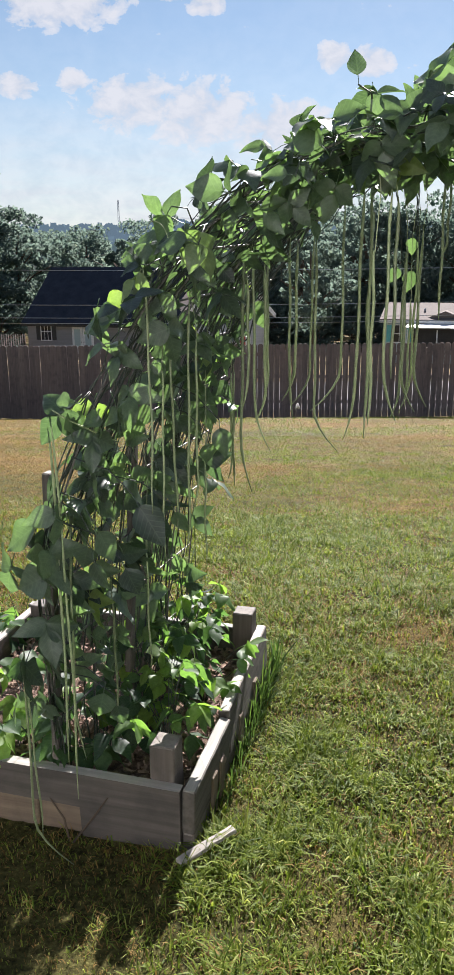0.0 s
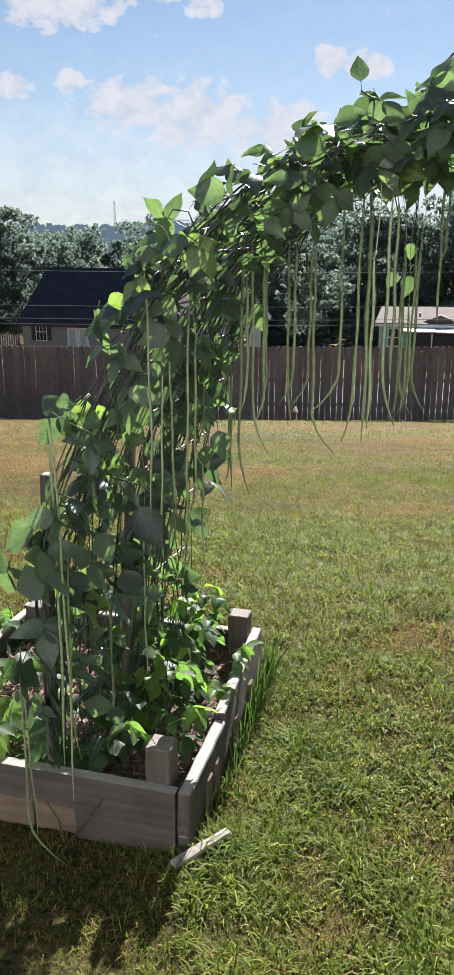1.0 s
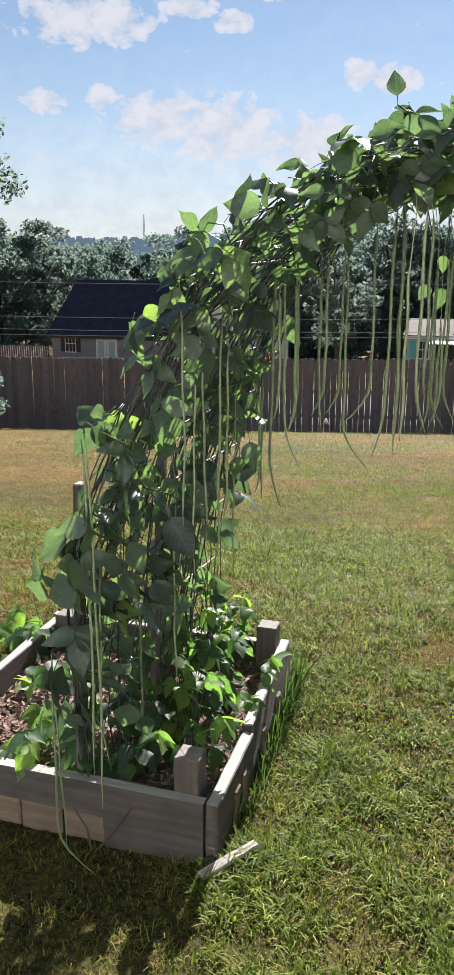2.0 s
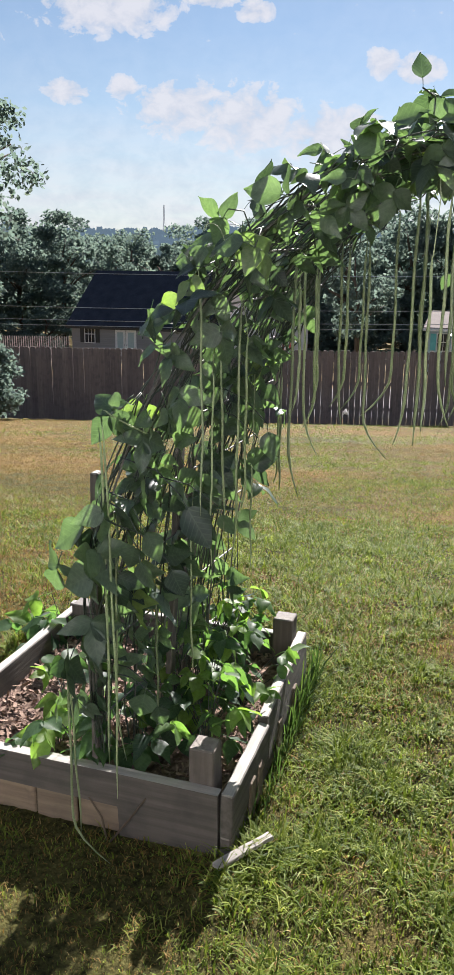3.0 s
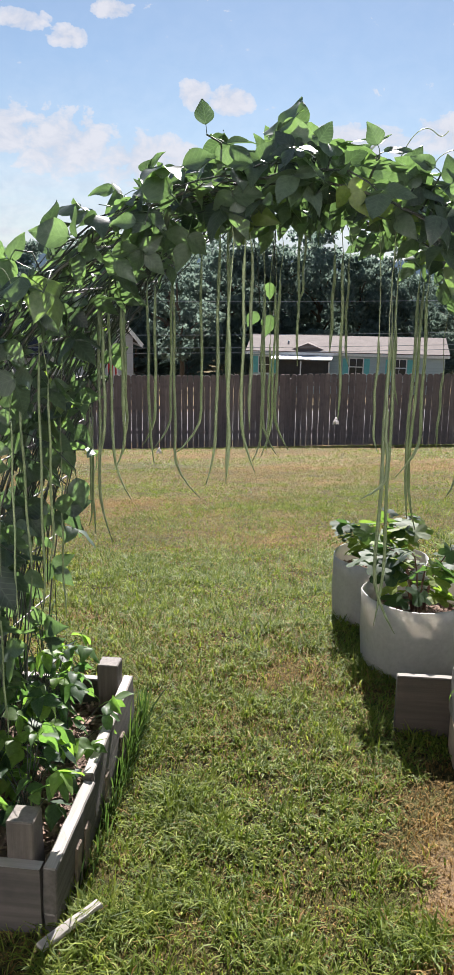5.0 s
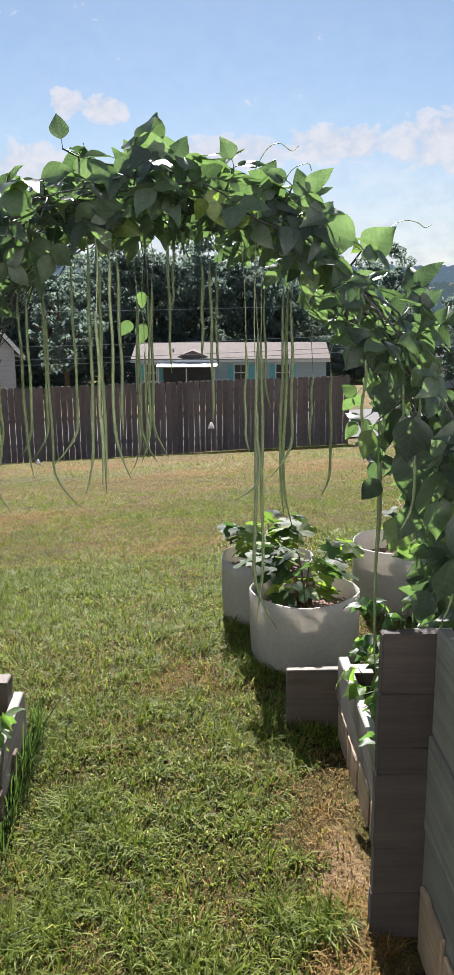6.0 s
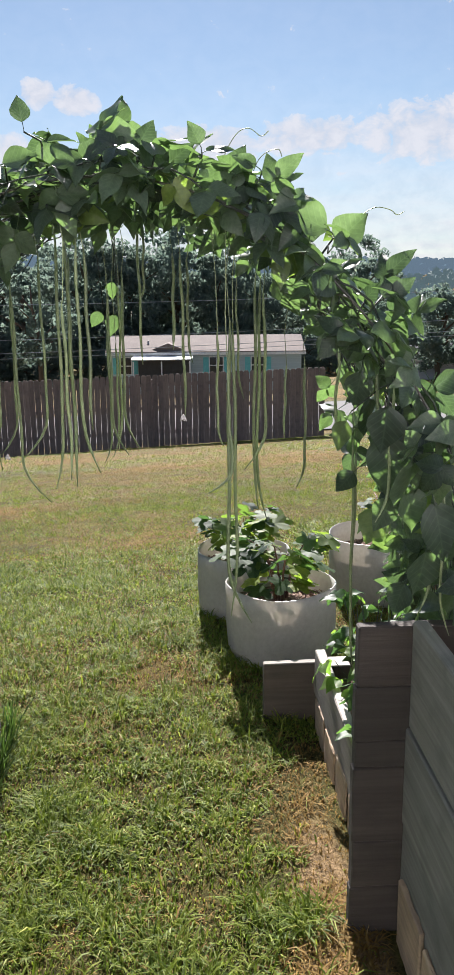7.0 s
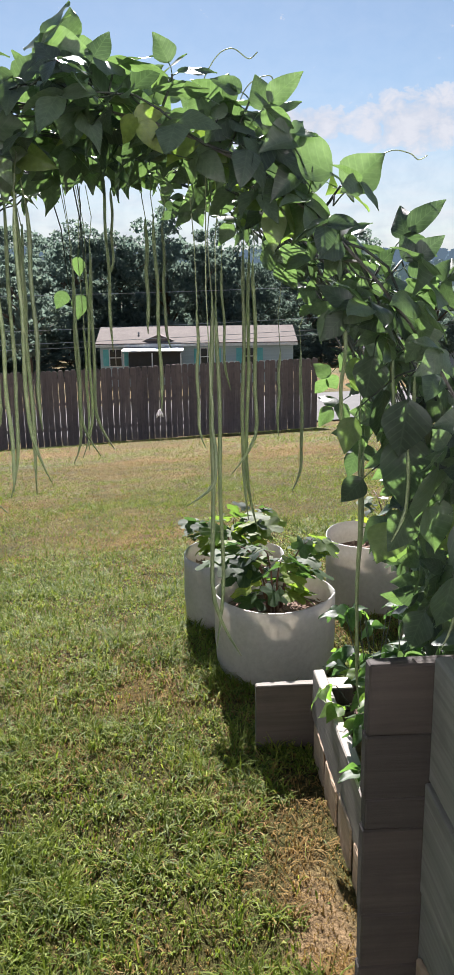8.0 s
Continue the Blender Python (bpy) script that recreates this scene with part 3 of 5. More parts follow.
# ---------------------------------------------------------------- fence
def make_fence():
    line = [Vector(p) for p in ((-15, 23.1), (-6.6, 22.65), (1.6, 22.1), (5.2, 21.4), (9.45, 19.7))]
    rnd = random.Random(11)
    fence = thing("fence", "tall brown wooden privacy fence of upright pickets", "fence")
    w, t, h = 0.142, 0.018, 1.80
    outline = [(-w / 2, 0), (w / 2, 0), (w / 2, h - 0.04), (w / 2 - 0.035, h), (-w / 2 + 0.035, h), (-w / 2, h - 0.04)]
    verts = [(x, y, z) for y in (-t / 2, t / 2) for x, z in outline]
    faces = [(0, 1, 2, 3, 4, 5), (11, 10, 9, 8, 7, 6)] + [(i, i + 6, (i + 1) % 6 + 6, (i + 1) % 6) for i in range(6)]
    # local x runs up the board, for the grain
    picket = mesh("picket", [(z, x, y) for x, y, z in verts], faces)
    picket.materials.append(FENCE)
    up = Matrix(((0, 1, 0, 0), (0, 0, 1, 0), (1, 0, 0, 0), (0, 0, 0, 1)))

    def sunk(y):
        """How much taller the fence is where the lawn falls away before it."""
        return 0.22 * min(1.0, max(0.0, (y - 19.5) / 3.0))

    for a, b in zip(line, line[1:]):
        d = b - a
        n = int(d.length / 0.150)
        ang = math.degrees(math.atan2(d.y, d.x))
        for i in range(n):
            p = a + d * ((i + 0.5) / n)
            gap = 0.0 if p.x < -1 else 0.002
            z = ground_z(p.x, p.y) + 0.02 + rnd.uniform(-0.012, 0.012)
            m = pose(p.x, p.y, z, 0, rnd.uniform(-0.4, 0.4), ang) @ up @ Matrix.Diagonal((1 + sunk(p.y) / h, (1.1 if p.x < -1.5 else (1.012 if 0.8 < p.x < 6.4 else 1.055) + rnd.uniform(-0.02, 0.02)) + gap, 1, 1))
            part("picket", picket, FENCE, fence, m=m)
        posts = max(2, round(d.length / 2.4))
        for i in range(posts):
            p, q = a + d * (i / posts), a + d * ((i + 1) / posts)
            nrm = Vector((-d.y, d.x)).normalized() * 0.05
            for k, hz in enumerate((0.28, 0.95, 1.55)):
                pz, qz = ground_z(*p) + hz + sunk(p.y), ground_z(*q) + hz + sunk(q.y)
                mid = (p + q) / 2 + nrm * 0.62
                part("rail", plank((q - p).length, 0.038, 0.089), FENCE, fence, m=pose(mid.x, mid.y, (pz + qz) / 2, 0, -math.degrees(math.atan2(qz - pz, (q - p).length)), ang))
            e = p + nrm * 1.9
            part("post", plank(1.9, 0.089, 0.089), FENCE, fence, m=pose(e.x, e.y, ground_z(e.x, e.y) + 0.9, 0, -90, ang))
    return fence


make_fence()


# ---------------------------------------------------------------- houses
def quad_prism(outline, depth):
    """A flat outline in x and z, given thickness along y."""
    n = len(outline)
    verts = [(x, y, z) for y in (0, depth) for x, z in outline]
    faces = [tuple(range(n)), tuple(range(2 * n - 1, n - 1, -1))] + [(i, i + n, (i + 1) % n + n, (i + 1) % n) for i in range(n)]
    return verts, faces


def add_window(parent, x, z, w, h, y=0.0, shutters=None, bars=2):
    a, c = w / 2, h / 2
    sash = join([quad_prism([(-a - .06, -c - .06), (a + .06, -c - .06), (a + .06, -c), (-a - .06, -c)], .05),
                 quad_prism([(-a - .06, c), (a + .06, c), (a + .06, c + .06), (-a - .06, c + .06)], .05),
                 quad_prism([(-a - .06, -c), (-a, -c), (-a, c), (-a - .06, c)], .05),
                 quad_prism([(a, -c), (a + .06, -c), (a + .06, c), (a, c)], .05),
                 quad_prism([(-a, -.025), (a, -.025), (a, .025), (-a, .025)], .04)])
    win = part("window", mesh("window", *sash), WHITE, parent, "white sash window", pose(x, y - 0.06, z))
    for k in (-1, 1):
        part("pane", mesh("pane", *quad_prism([(-w / 2, 0.03), (w / 2, 0.03), (w / 2, h / 2), (-w / 2, h / 2)] if k > 0 else [(-w / 2, -h / 2), (w / 2, -h / 2), (w / 2, -0.03), (-w / 2, -0.03)], .01)), GLASS, win, m=pose(0, 0.03, 0))
    for i in range(1, bars):
        part("glazing_bar", mesh("bar", *quad_prism([(-.015, -h / 2), (.015, -h / 2), (.015, h / 2), (-.015, h / 2)], .02)), WHITE, win, m=pose(-w / 2 + w * i / bars, 0.015, 0))
    if shutters:
        for k in (-1, 1):
            part("shutter", mesh("shutter", *quad_prism([(-.17, -h / 2), (.17, -h / 2), (.17, h / 2), (-.17, h / 2)], .04)), shutters, parent, m=pose(x + k * (w / 2 + 0.25), y - 0.045, z))


def make_house(name, label, m, length, depth, wall_h, rise, roof, walls, trim=WHITE, over=0.35):
    """Front along local x at y = 0; the ridge runs along x."""
    h = thing(name, label, "house", m)
    part("wall", mesh("wall", *quad_prism([(0, -1.5), (length, -1.5), (length, wall_h), (0, wall_h)], 0.15)), walls, h)
    part("wall", mesh("wall", *quad_prism([(0, -1.5), (length, -1.5), (length, wall_h), (0, wall_h)], 0.15)), walls, h, m=pose(0, depth - 0.15, 0))
    gable = [(0.155, -1.5), (depth - 0.155, -1.5), (depth - 0.155, wall_h), (depth / 2, wall_h + rise * (depth / 2 - .155) / (depth / 2)), (0.155, wall_h)]
    for x in (0.15, length):
        part("gable_wall", mesh("gable", *quad_prism(gable, 0.15)), walls, h, m=pose(x, 0, 0, 0, 0, 90))
    sl = math.atan2(rise, depth / 2)
    run = (depth / 2 + over) / math.cos(sl)
    for side in (0, 1):
        me = plank(length + 2 * over, run, 0.09, 0.01)
        cy = (depth / 2 - over) / 2 if side == 0 else depth - (depth / 2 - over) / 2
        cz = wall_h + rise / 2 - over * math.tan(sl) / 2 + 0.07
        rf = part("roof", me, roof, h, m=pose(length / 2, cy, cz, math.degrees(sl) * (1 if side == 0 else -1), 0, 0))
        if side == 0:
            part("fascia", plank(length + 2 * over, 0.03, 0.16, 0.004), trim, h, m=pose(length / 2, -over - 0.02, wall_h - over * math.tan(sl) - 0.02))
    return h


house = make_house("house", "grey sided house with a steep dark shingle roof", pose(-15.0, 62.9, ground_z(-12, 63), 0, 0, -16), 13.5, 10.2, -2.85 - ground_z(-12, 63), 3.75, ROOF_DARK, SIDING, BLACK)
hz = -ground_z(-12, 63)
add_window(house, 1.55, hz - 3.62, 0.80, 1.25, 0, BLACK, 3)
for k in (-1, 1):
    door = part("door", mesh("door", *quad_prism([(-.42, -1.02), (.42, -1.02), (.42, 1.02), (-.42, 1.02)], .06)), WHITE, house, "white glazed double door leaf", pose(4.55 + k * 0.44, -0.05, hz - 4.25))
    part("pane", mesh("pane", *quad_prism([(-.24, -.5), (.24, -.5), (.24, .85), (-.24, .85)], .02)), PALE, door, "bright glass pane", pose(0, -0.015, 0))
    part("handle", mesh("handle", *tube([(0, 0, -.06), (0, -0.05, 0), (0, 0, .06)], 0.015)), BLACK, door, m=pose(-k * 0.34, -0.01, -0.1))

home = make_house("mobile_home", "long pale mobile home with a low tan roof", pose(9.7, 50.9, ground_z(14, 49), 0, 0, -18), 11.9, 5.6, -2.02 - ground_z(14, 49), 0.78, ROOF_TAN, PALE, WHITE, 0.25)
mz = -ground_z(14, 49)
for x, w in ((0.95, 0.7), (6.6, 0.8), (9.2, 0.8)):
    add_window(home, x, mz - 2.85, w, 1.0, 0, TEAL)
part("awning", plank(3.7, 1.6, 0.07, 0.01), WHITE, home, "bright white metal awning", pose(3.3, -0.8, mz - 2.30, 4, 0, 0))
# black panel that stands in for the shade below the awning
part("porch_screen", plank(3.2, 0.04, 1.5, 0.004), BLACK, home, "dark panel put in for the shade under the awning", pose(3.4, -0.5, mz - 3.2))
for x in (1.6, 3.3, 5.0):
    part("awning_post", mesh("post", *tube([(0, 0, 0), (0, 0, 2.4)], 0.04)), WHITE, home, m=pose(x, -1.75, mz - 4.85))
part("porch_gable", mesh("gable", *quad_prism([(-1.6, 0), (1.6, 0), (0, 0.62)], 1.4)), ROOF_TAN, home, m=pose(3.6, 0.1, mz - 2.1))
part("vent_pipe", mesh("vent", *tube([(0, 0, 0), (0, 0, 0.35)], 0.06)), STEEL, home, m=pose(2.3, 1.3, mz - 1.75))

gz = ground_z(0, 46)
shed = make_house("white_house", "white house with a steep gable and white roof edges", pose(2.2, 46.0, gz, 0, 0, 97), 7.0, 4.0, -0.85 - gz, 2.4, ROOF_TAN, CLAP, WHITE, 0.45)
for k in (-1, 1):                          # white boards under the gable's roof edges
    part("rake_board", plank(3.8, 0.03, 0.2, 0.004), WHITE, shed, m=pose(-0.47, 2.0 + k * 1.225, -0.85 - gz + 0.93, 0, 50.2, 90 * k))
flag = thing("flag", "red and white striped flag hanging from a short pole", "flag", pose(0.75, 44.2, -2.75))
part("pole", mesh("pole", *tube([(0, 0, -2.2), (0, 0, 0.95)], 0.02)), WHITE, flag)
for i in range(6):
    part("stripe", mesh("stripe", *quad_prism([(0.03 + 0.09 * i, -0.15 - 0.04 * i), (0.12 + 0.09 * i, -0.2 - 0.04 * i), (0.12 + 0.09 * i, 0.8 - 0.1 * i), (0.03 + 0.09 * i, 0.85 - 0.1 * i)], 0.012)), RED if i % 2 == 0 else WHITE, flag)

far_fence = thing("back_fence", "brown board fence beside the grey house", "fence")
for i in range(34):
    x = -20.3 + 0.17 * i
    part("board", plank(1.85, 0.165, 0.02, 0.003) if i == 0 else bpy.data.objects["board"].data, FENCE, far_fence, m=pose(x, 60.5, -3.66 - 0.92, 0, -90, 0))

# wires over the street
for k, (z0, z1, y) in enumerate(((1.55, 1.95, 44), (-0.15, 0.25, 43), (-0.75, -0.4, 42.5), (-1.0, -0.6, 42))):
    wire = thing("power_line", "thin dark overhead power line", "cable", None, "power lines")
    pts = [(x, y + 0.02 * x, z0 + (z1 - z0) * (x + 30) / 70 - 0.7 * (1 - ((x - 5) / 35) ** 2)) for x in np.linspace(-30, 40, 24)]
    part("wire", mesh("wire", *tube(pts, 0.014, 5)), STEEL, wire)


# ---------------------------------------------------------------- trees
def crown_mesh(seed, height, radius, clumps, leaves, size, base=0.3, cone=False):
    rng = np.random.default_rng(seed)
    cs = []
    while len(cs) < clumps:
        p = rng.normal(0, 1, 3)
        p /= np.linalg.norm(p)
        p *= rng.uniform(0.55, 1.0)
        u = (p[2] + 1) / 2
        spread = (1.05 - u) if cone else (0.75 + 0.35 * math.sin(u * 3.1)) * (1 + 0.25 * math.sin(5 * math.atan2(p[1], p[0]) + seed))
        cs.append((p[0] * radius * spread, p[1] * radius * spread, height * (base + (1 - base) * u), radius * rng.uniform(0.16, 0.30)))
    verts, tris = [], []
    for cx, cy, cz, r in cs:
        n = leaves
        q = rng.normal(0, 1, (n, 3))
        q /= np.linalg.norm(q, axis=1)[:, None]
        q *= r * rng.uniform(0.5, 1.05, (n, 1))
        q[:, 2] *= 0.7
        c = q + (cx, cy, cz)
        a = rng.normal(0, 1, (n, 3))
        a /= np.linalg.norm(a, axis=1)[:, None]
        b_ = np.cross(a, rng.normal(0, 1, (n, 3)))
        b_ /= np.linalg.norm(b_, axis=1)[:, None]
        s = size * rng.uniform(0.6, 1.3, (n, 1))
        o = len(verts) * 4
        verts.append(np.stack([c - a * s * .5, c + b_ * s * .32, c + a * s * .5, c - b_ * s * .32], 1))
        tris.append(1)
    v = np.concatenate(verts).reshape(-1, 3)
    k = np.arange(len(v) // 4) * 4
    t = np.stack([np.stack([k, k + 1, k + 2], 1), np.stack([k, k + 2, k + 3], 1)], 1).reshape(-1, 3)
    return soup("crown", v, t)


def trunk_mesh(seed, height, r):
    rnd = random.Random(seed)
    pieces = [tube([(rnd.uniform(-.1, .1) * i, rnd.uniform(-.1, .1) * i, height * 0.8 * i / 5) for i in range(6)], [r * (1 - 0.15 * i) for i in range(6)], 7)]
    for _ in range(7):
        z = height * rnd.uniform(0.25, 0.6)
        a, ln = rnd.uniform(0, 6.28), height * rnd.uniform(0.18, 0.3)
        pieces.append(tube([(0, 0, z), (math.cos(a) * ln * .5, math.sin(a) * ln * .5, z + ln * .5), (math.cos(a) * ln, math.sin(a) * ln, z + ln * .75)], [r * .4, r * .28, r * .1], 5))
    return mesh("trunk", *join(pieces), True)


def make_tree(label, trunk, crown, m, name="tree", group=""):
    t = thing(name, label, "tree", m, group)
    part("trunk", trunk, BARK, t)
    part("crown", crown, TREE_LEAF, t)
    return t


WOODS = [(trunk_mesh(i, 13, 0.28), crown_mesh(i, 13, 4.2, 70, 150, 0.36, 0.04)) for i in range(5)]
rnd = random.Random(4)
masters = []
spots = []
for row, (y, step) in enumerate(((78, 4.2), (92, 5.0), (112, 6.2))):
    x = -0.46 * y
    while x < 0.74 * y:
        spots.append((x + rnd.uniform(-1.2, 1.2), y + rnd.uniform(-5, 5), row))
        x += step * rnd.uniform(0.8, 1.25)
for x, y, row in spots:
    a = math.degrees(math.atan2(x, y))
    if row == 0 and -15 < a < -3:
        y += 6
    k = rnd.randrange(5)
    s = rnd.uniform(0.78, 1.08)
    if 28.0 < a < 36:
        s *= 0.6
    if -17 < a < -2:
        s = 0.93 + 0.12 * (s - 0.78) / 0.3
    if -9.5 < a < -4.5:
        s *= 0.87
    if 6 < a < 20:
        s *= 1.1
    m = pose(x, y, ground_z(x, y) - 0.2, 0, 0, rnd.uniform(0, 360)) @ Matrix.Diagonal((s * rnd.uniform(0.85, 1.15), s * rnd.uniform(0.85, 1.15), s, 1))
    make_tree("broadleaf tree in full dark green summer leaf", *WOODS[k], m, group="woods behind the houses")

# undergrowth along the wood's edge
x = -34.0
while x < 52:
    y = 70 + rnd.uniform(-1.5, 2.5) + (5 if -18 < x < 2 else 0)
    s = rnd.uniform(0.26, 0.42)
    make_tree("shrubby young tree at the wood's edge", *WOODS[rnd.randrange(5)], pose(x, y, ground_z(x, y) - 0.6, 0, 0, rnd.uniform(0, 360)) @ Matrix.Diagonal((s * 1.6, s * 1.6, s, 1)), group="undergrowth")
    x += rnd.uniform(2.0, 3.4)

big = make_tree("large leafy tree standing past the fence", trunk_mesh(21, 17, 0.4), crown_mesh(21, 17, 4.6, 150, 120, 0.30, 0.12), pose(-17.0, 40.5, ground_z(-17, 40) - 0.1))
make_tree("leafy tree beside the street", trunk_mesh(22, 6.8, 0.22), crown_mesh(22, 6.8, 2.7, 90, 90, 0.26, 0.06), pose(32.8, 50, ground_z(33, 50)))
make_tree("tree with thin light green leaves behind the mobile home", trunk_mesh(23, 9, 0.2), crown_mesh(23, 9, 2.2, 60, 60, 0.3, 0.15), pose(6.0, 57, ground_z(6, 57)))
make_tree("tall dark broadleaf tree above the street", *WOODS[2], pose(39.6, 75, ground_z(39, 75)))
cottage = make_house("cottage", "small beige house with a grey roof among trees", pose(29.6, 53.5, ground_z(30, 53), 0, 0, -30), 6.5, 6.0, -4.1 - ground_z(30, 53) + 0.9, 1.1, ROOF_DARK, CLAP, WHITE, 0.25)
bush = thing("cedar_bush", "feathery green evergreen bush by the fence", "bush", pose(-6.85, 20.0, ground_z(-6.85, 20.0)))
part("trunk", trunk_mesh(24, 1.8, 0.06), BARK, bush)
part("crown", crown_mesh(24, 2.3, 1.25, 90, 90, 0.11, 0.02, True), TREE_LEAF, bush)


def make_far_woods():
    """Tree tops of the wooded slopes far off."""
    rng = np.random.default_rng(9)
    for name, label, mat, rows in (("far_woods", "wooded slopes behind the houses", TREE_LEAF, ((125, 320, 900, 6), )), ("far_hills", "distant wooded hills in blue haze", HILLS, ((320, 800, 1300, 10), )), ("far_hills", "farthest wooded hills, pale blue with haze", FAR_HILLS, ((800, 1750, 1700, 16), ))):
        verts = []
        for y0, y1, size in [(a, b_, s) for a, b_, c, s in rows for _ in range(c)]:
            y = rng.uniform(y0, y1)
            x = rng.uniform(-0.5, 0.85) * y
            z = ground_z(x, y)
            r = size * rng.uniform(0.6, 1.1)
            n = 16
            q = rng.normal(0, 1, (n, 3))
            q /= np.linalg.norm(q, axis=1)[:, None]
            q[:, 2] = np.abs(q[:, 2]) * 1.1
            c = q * r * 0.6 + (x, y, z + r * 0.5)
            a = rng.normal(0, 1, (n, 3))
            a /= np.linalg.norm(a, axis=1)[:, None]
            b_ = np.cross(a, rng.normal(0, 1, (n, 3)))
            b_ /= np.linalg.norm(b_, axis=1)[:, None]
            s = r * 0.75
            verts.append(np.stack([c - a * s * .5, c + b_ * s * .4, c + a * s * .5, c - b_ * s * .4], 1))
        v = np.concatenate(verts).reshape(-1, 3)
        k = np.arange(len(v) // 4) * 4
        t = np.stack([np.stack([k, k + 1, k + 2], 1), np.stack([k, k + 2, k + 3], 1)], 1).reshape(-1, 3)
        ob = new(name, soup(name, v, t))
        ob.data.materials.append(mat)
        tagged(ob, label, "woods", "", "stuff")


make_far_woods()

# blue ridge on the horizon, its hazy colour given off as emission
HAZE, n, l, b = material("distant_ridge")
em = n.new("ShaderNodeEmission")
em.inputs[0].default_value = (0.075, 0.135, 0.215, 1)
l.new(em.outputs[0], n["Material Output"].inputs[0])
verts, faces = [], []
for i in range(90):
    a = radians(-40 + 100 * i / 89)
    h = 84 + 22 * noise.noise(Vector((i * 0.16, 0, 0))) + 10 * noise.noise(Vector((i * 0.6, 4, 0))) + max(0, i - 55) * 2.2
    verts += [(3300 * math.sin(a), 3300 * math.cos(a), -60), (3300 * math.sin(a), 3300 * math.cos(a), h)]
    if i:
        faces.append((2 * i - 2, 2 * i, 2 * i + 1, 2 * i - 1))
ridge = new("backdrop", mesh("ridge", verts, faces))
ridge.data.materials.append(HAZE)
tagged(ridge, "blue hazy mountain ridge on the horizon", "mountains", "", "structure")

tower = thing("radio_tower", "slim steel lattice tower on a far hill", "tower", pose(-185, 1490, 44))
for k in range(3):
    a = 2.1 * k
    part("leg", mesh("leg", *tube([(2.4 * math.cos(a), 2.4 * math.sin(a), -12), (1.0 * math.cos(a), 1.0 * math.sin(a), 54)], 0.5, 4)), STEEL, tower)
for k in range(11):
    z = -10 + 5.6 * k
    r = 2.4 - 1.6 * (z + 12) / 66
    part("brace", mesh("brace", *tube([(-r, 0, z), (r, 0, z + 2.8), (-r, 0, z + 5.6)], 0.35, 4)), STEEL, tower)
for k, x in enumerate((-110, -75, -60)):
    py = thing("pylon", "distant power pylon with cross arms", "pylon", pose(x, 1500, 44), "power pylons")
    part("mast", mesh("mast", *tube([(0, 0, -15), (0, 0, 26)], [1.2, 0.4], 4)), STEEL, py)
    for z in (18, 23):
        part("cross_arm", mesh("arm", *tube([(-8, 0, z), (8, 0, z)], 0.5, 4)), STEEL, py)


# ---------------------------------------------------------------- raised beds
def board(parent, a, b, z0, z1, t=0.038, mat=PINE, name="board", label="", tilt=0.0, bevel=0.004, seed=0):
    """A plank on edge from a to b (its middle line on the ground plan), from height z0 to z1."""
    a, b = Vector(a), Vector(b)
    d = b - a
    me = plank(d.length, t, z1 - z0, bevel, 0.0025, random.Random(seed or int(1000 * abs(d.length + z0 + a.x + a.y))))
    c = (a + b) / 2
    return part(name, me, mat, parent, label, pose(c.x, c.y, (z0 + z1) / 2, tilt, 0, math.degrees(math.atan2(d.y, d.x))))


def upright(parent, x, y, z0, z1, w=0.086, d=0.086, mat=PINE, name="corner_post", label="", lean=(0, 0)):
    me = plank(z1 - z0, w, d, 0.004, 0.0015, random.Random(int(1000 * abs(x + y))))
    return part(name, me, mat, parent, label, pose(x, y, (z0 + z1) / 2, lean[0], lean[1] - 90, 0))


def soil_mesh(x0, x1, y0, y1, z, seed):
    xs, ys = np.linspace(x0, x1, 26), np.linspace(y0, y1, 26)
    verts = [(x, y, z + 0.022 * noise.noise(Vector((x * 7, y * 7, seed))) + 0.012 * noise.noise(Vector((x * 30, y * 30, seed)))) for y in ys for x in xs]
    faces = [(j * 26 + i, j * 26 + i + 1, (j + 1) * 26 + i + 1, (j + 1) * 26 + i) for j in range(25) for i in range(25)]
    return mesh("soil", verts, faces, True)


def chips(x0, x1, y0, y1, z, count, seed, size=0.016):
    rng = np.random.default_rng(seed)
    c = np.stack([rng.uniform(x0, x1, count), rng.uniform(y0, y1, count), z + rng.uniform(0.0, 0.02, count)], 1)
    a = rng.normal(0, 1, (count, 3)) * (1, 1, 0.35)
    a /= np.linalg.norm(a, axis=1)[:, None]
    b_ = np.cross(a, rng.normal(0, 0.4, (count, 3)) + (0, 0, 1))
    b_ /= np.linalg.norm(b_, axis=1)[:, None]
    s, w = size * rng.uniform(0.5, 1.6, (count, 1)), size * rng.uniform(0.2, 0.5, (count, 1))
    n_ = np.cross(a, b_) * 0.003
    v = np.stack([c - a * s - b_ * w, c + a * s - b_ * w * .6, c + a * s * .9 + b_ * w, c - a * s * .8 + b_ * w * .8, c + n_], 1).reshape(-1, 3)
    k = np.arange(count) * 5
    t = np.stack([np.stack([k, k + 1, k + 4], 1), np.stack([k + 1, k + 2, k + 4], 1), np.stack([k + 2, k + 3, k + 4], 1), np.stack([k + 3, k, k + 4], 1)], 1).reshape(-1, 3)
    return soup("chips", v, t)


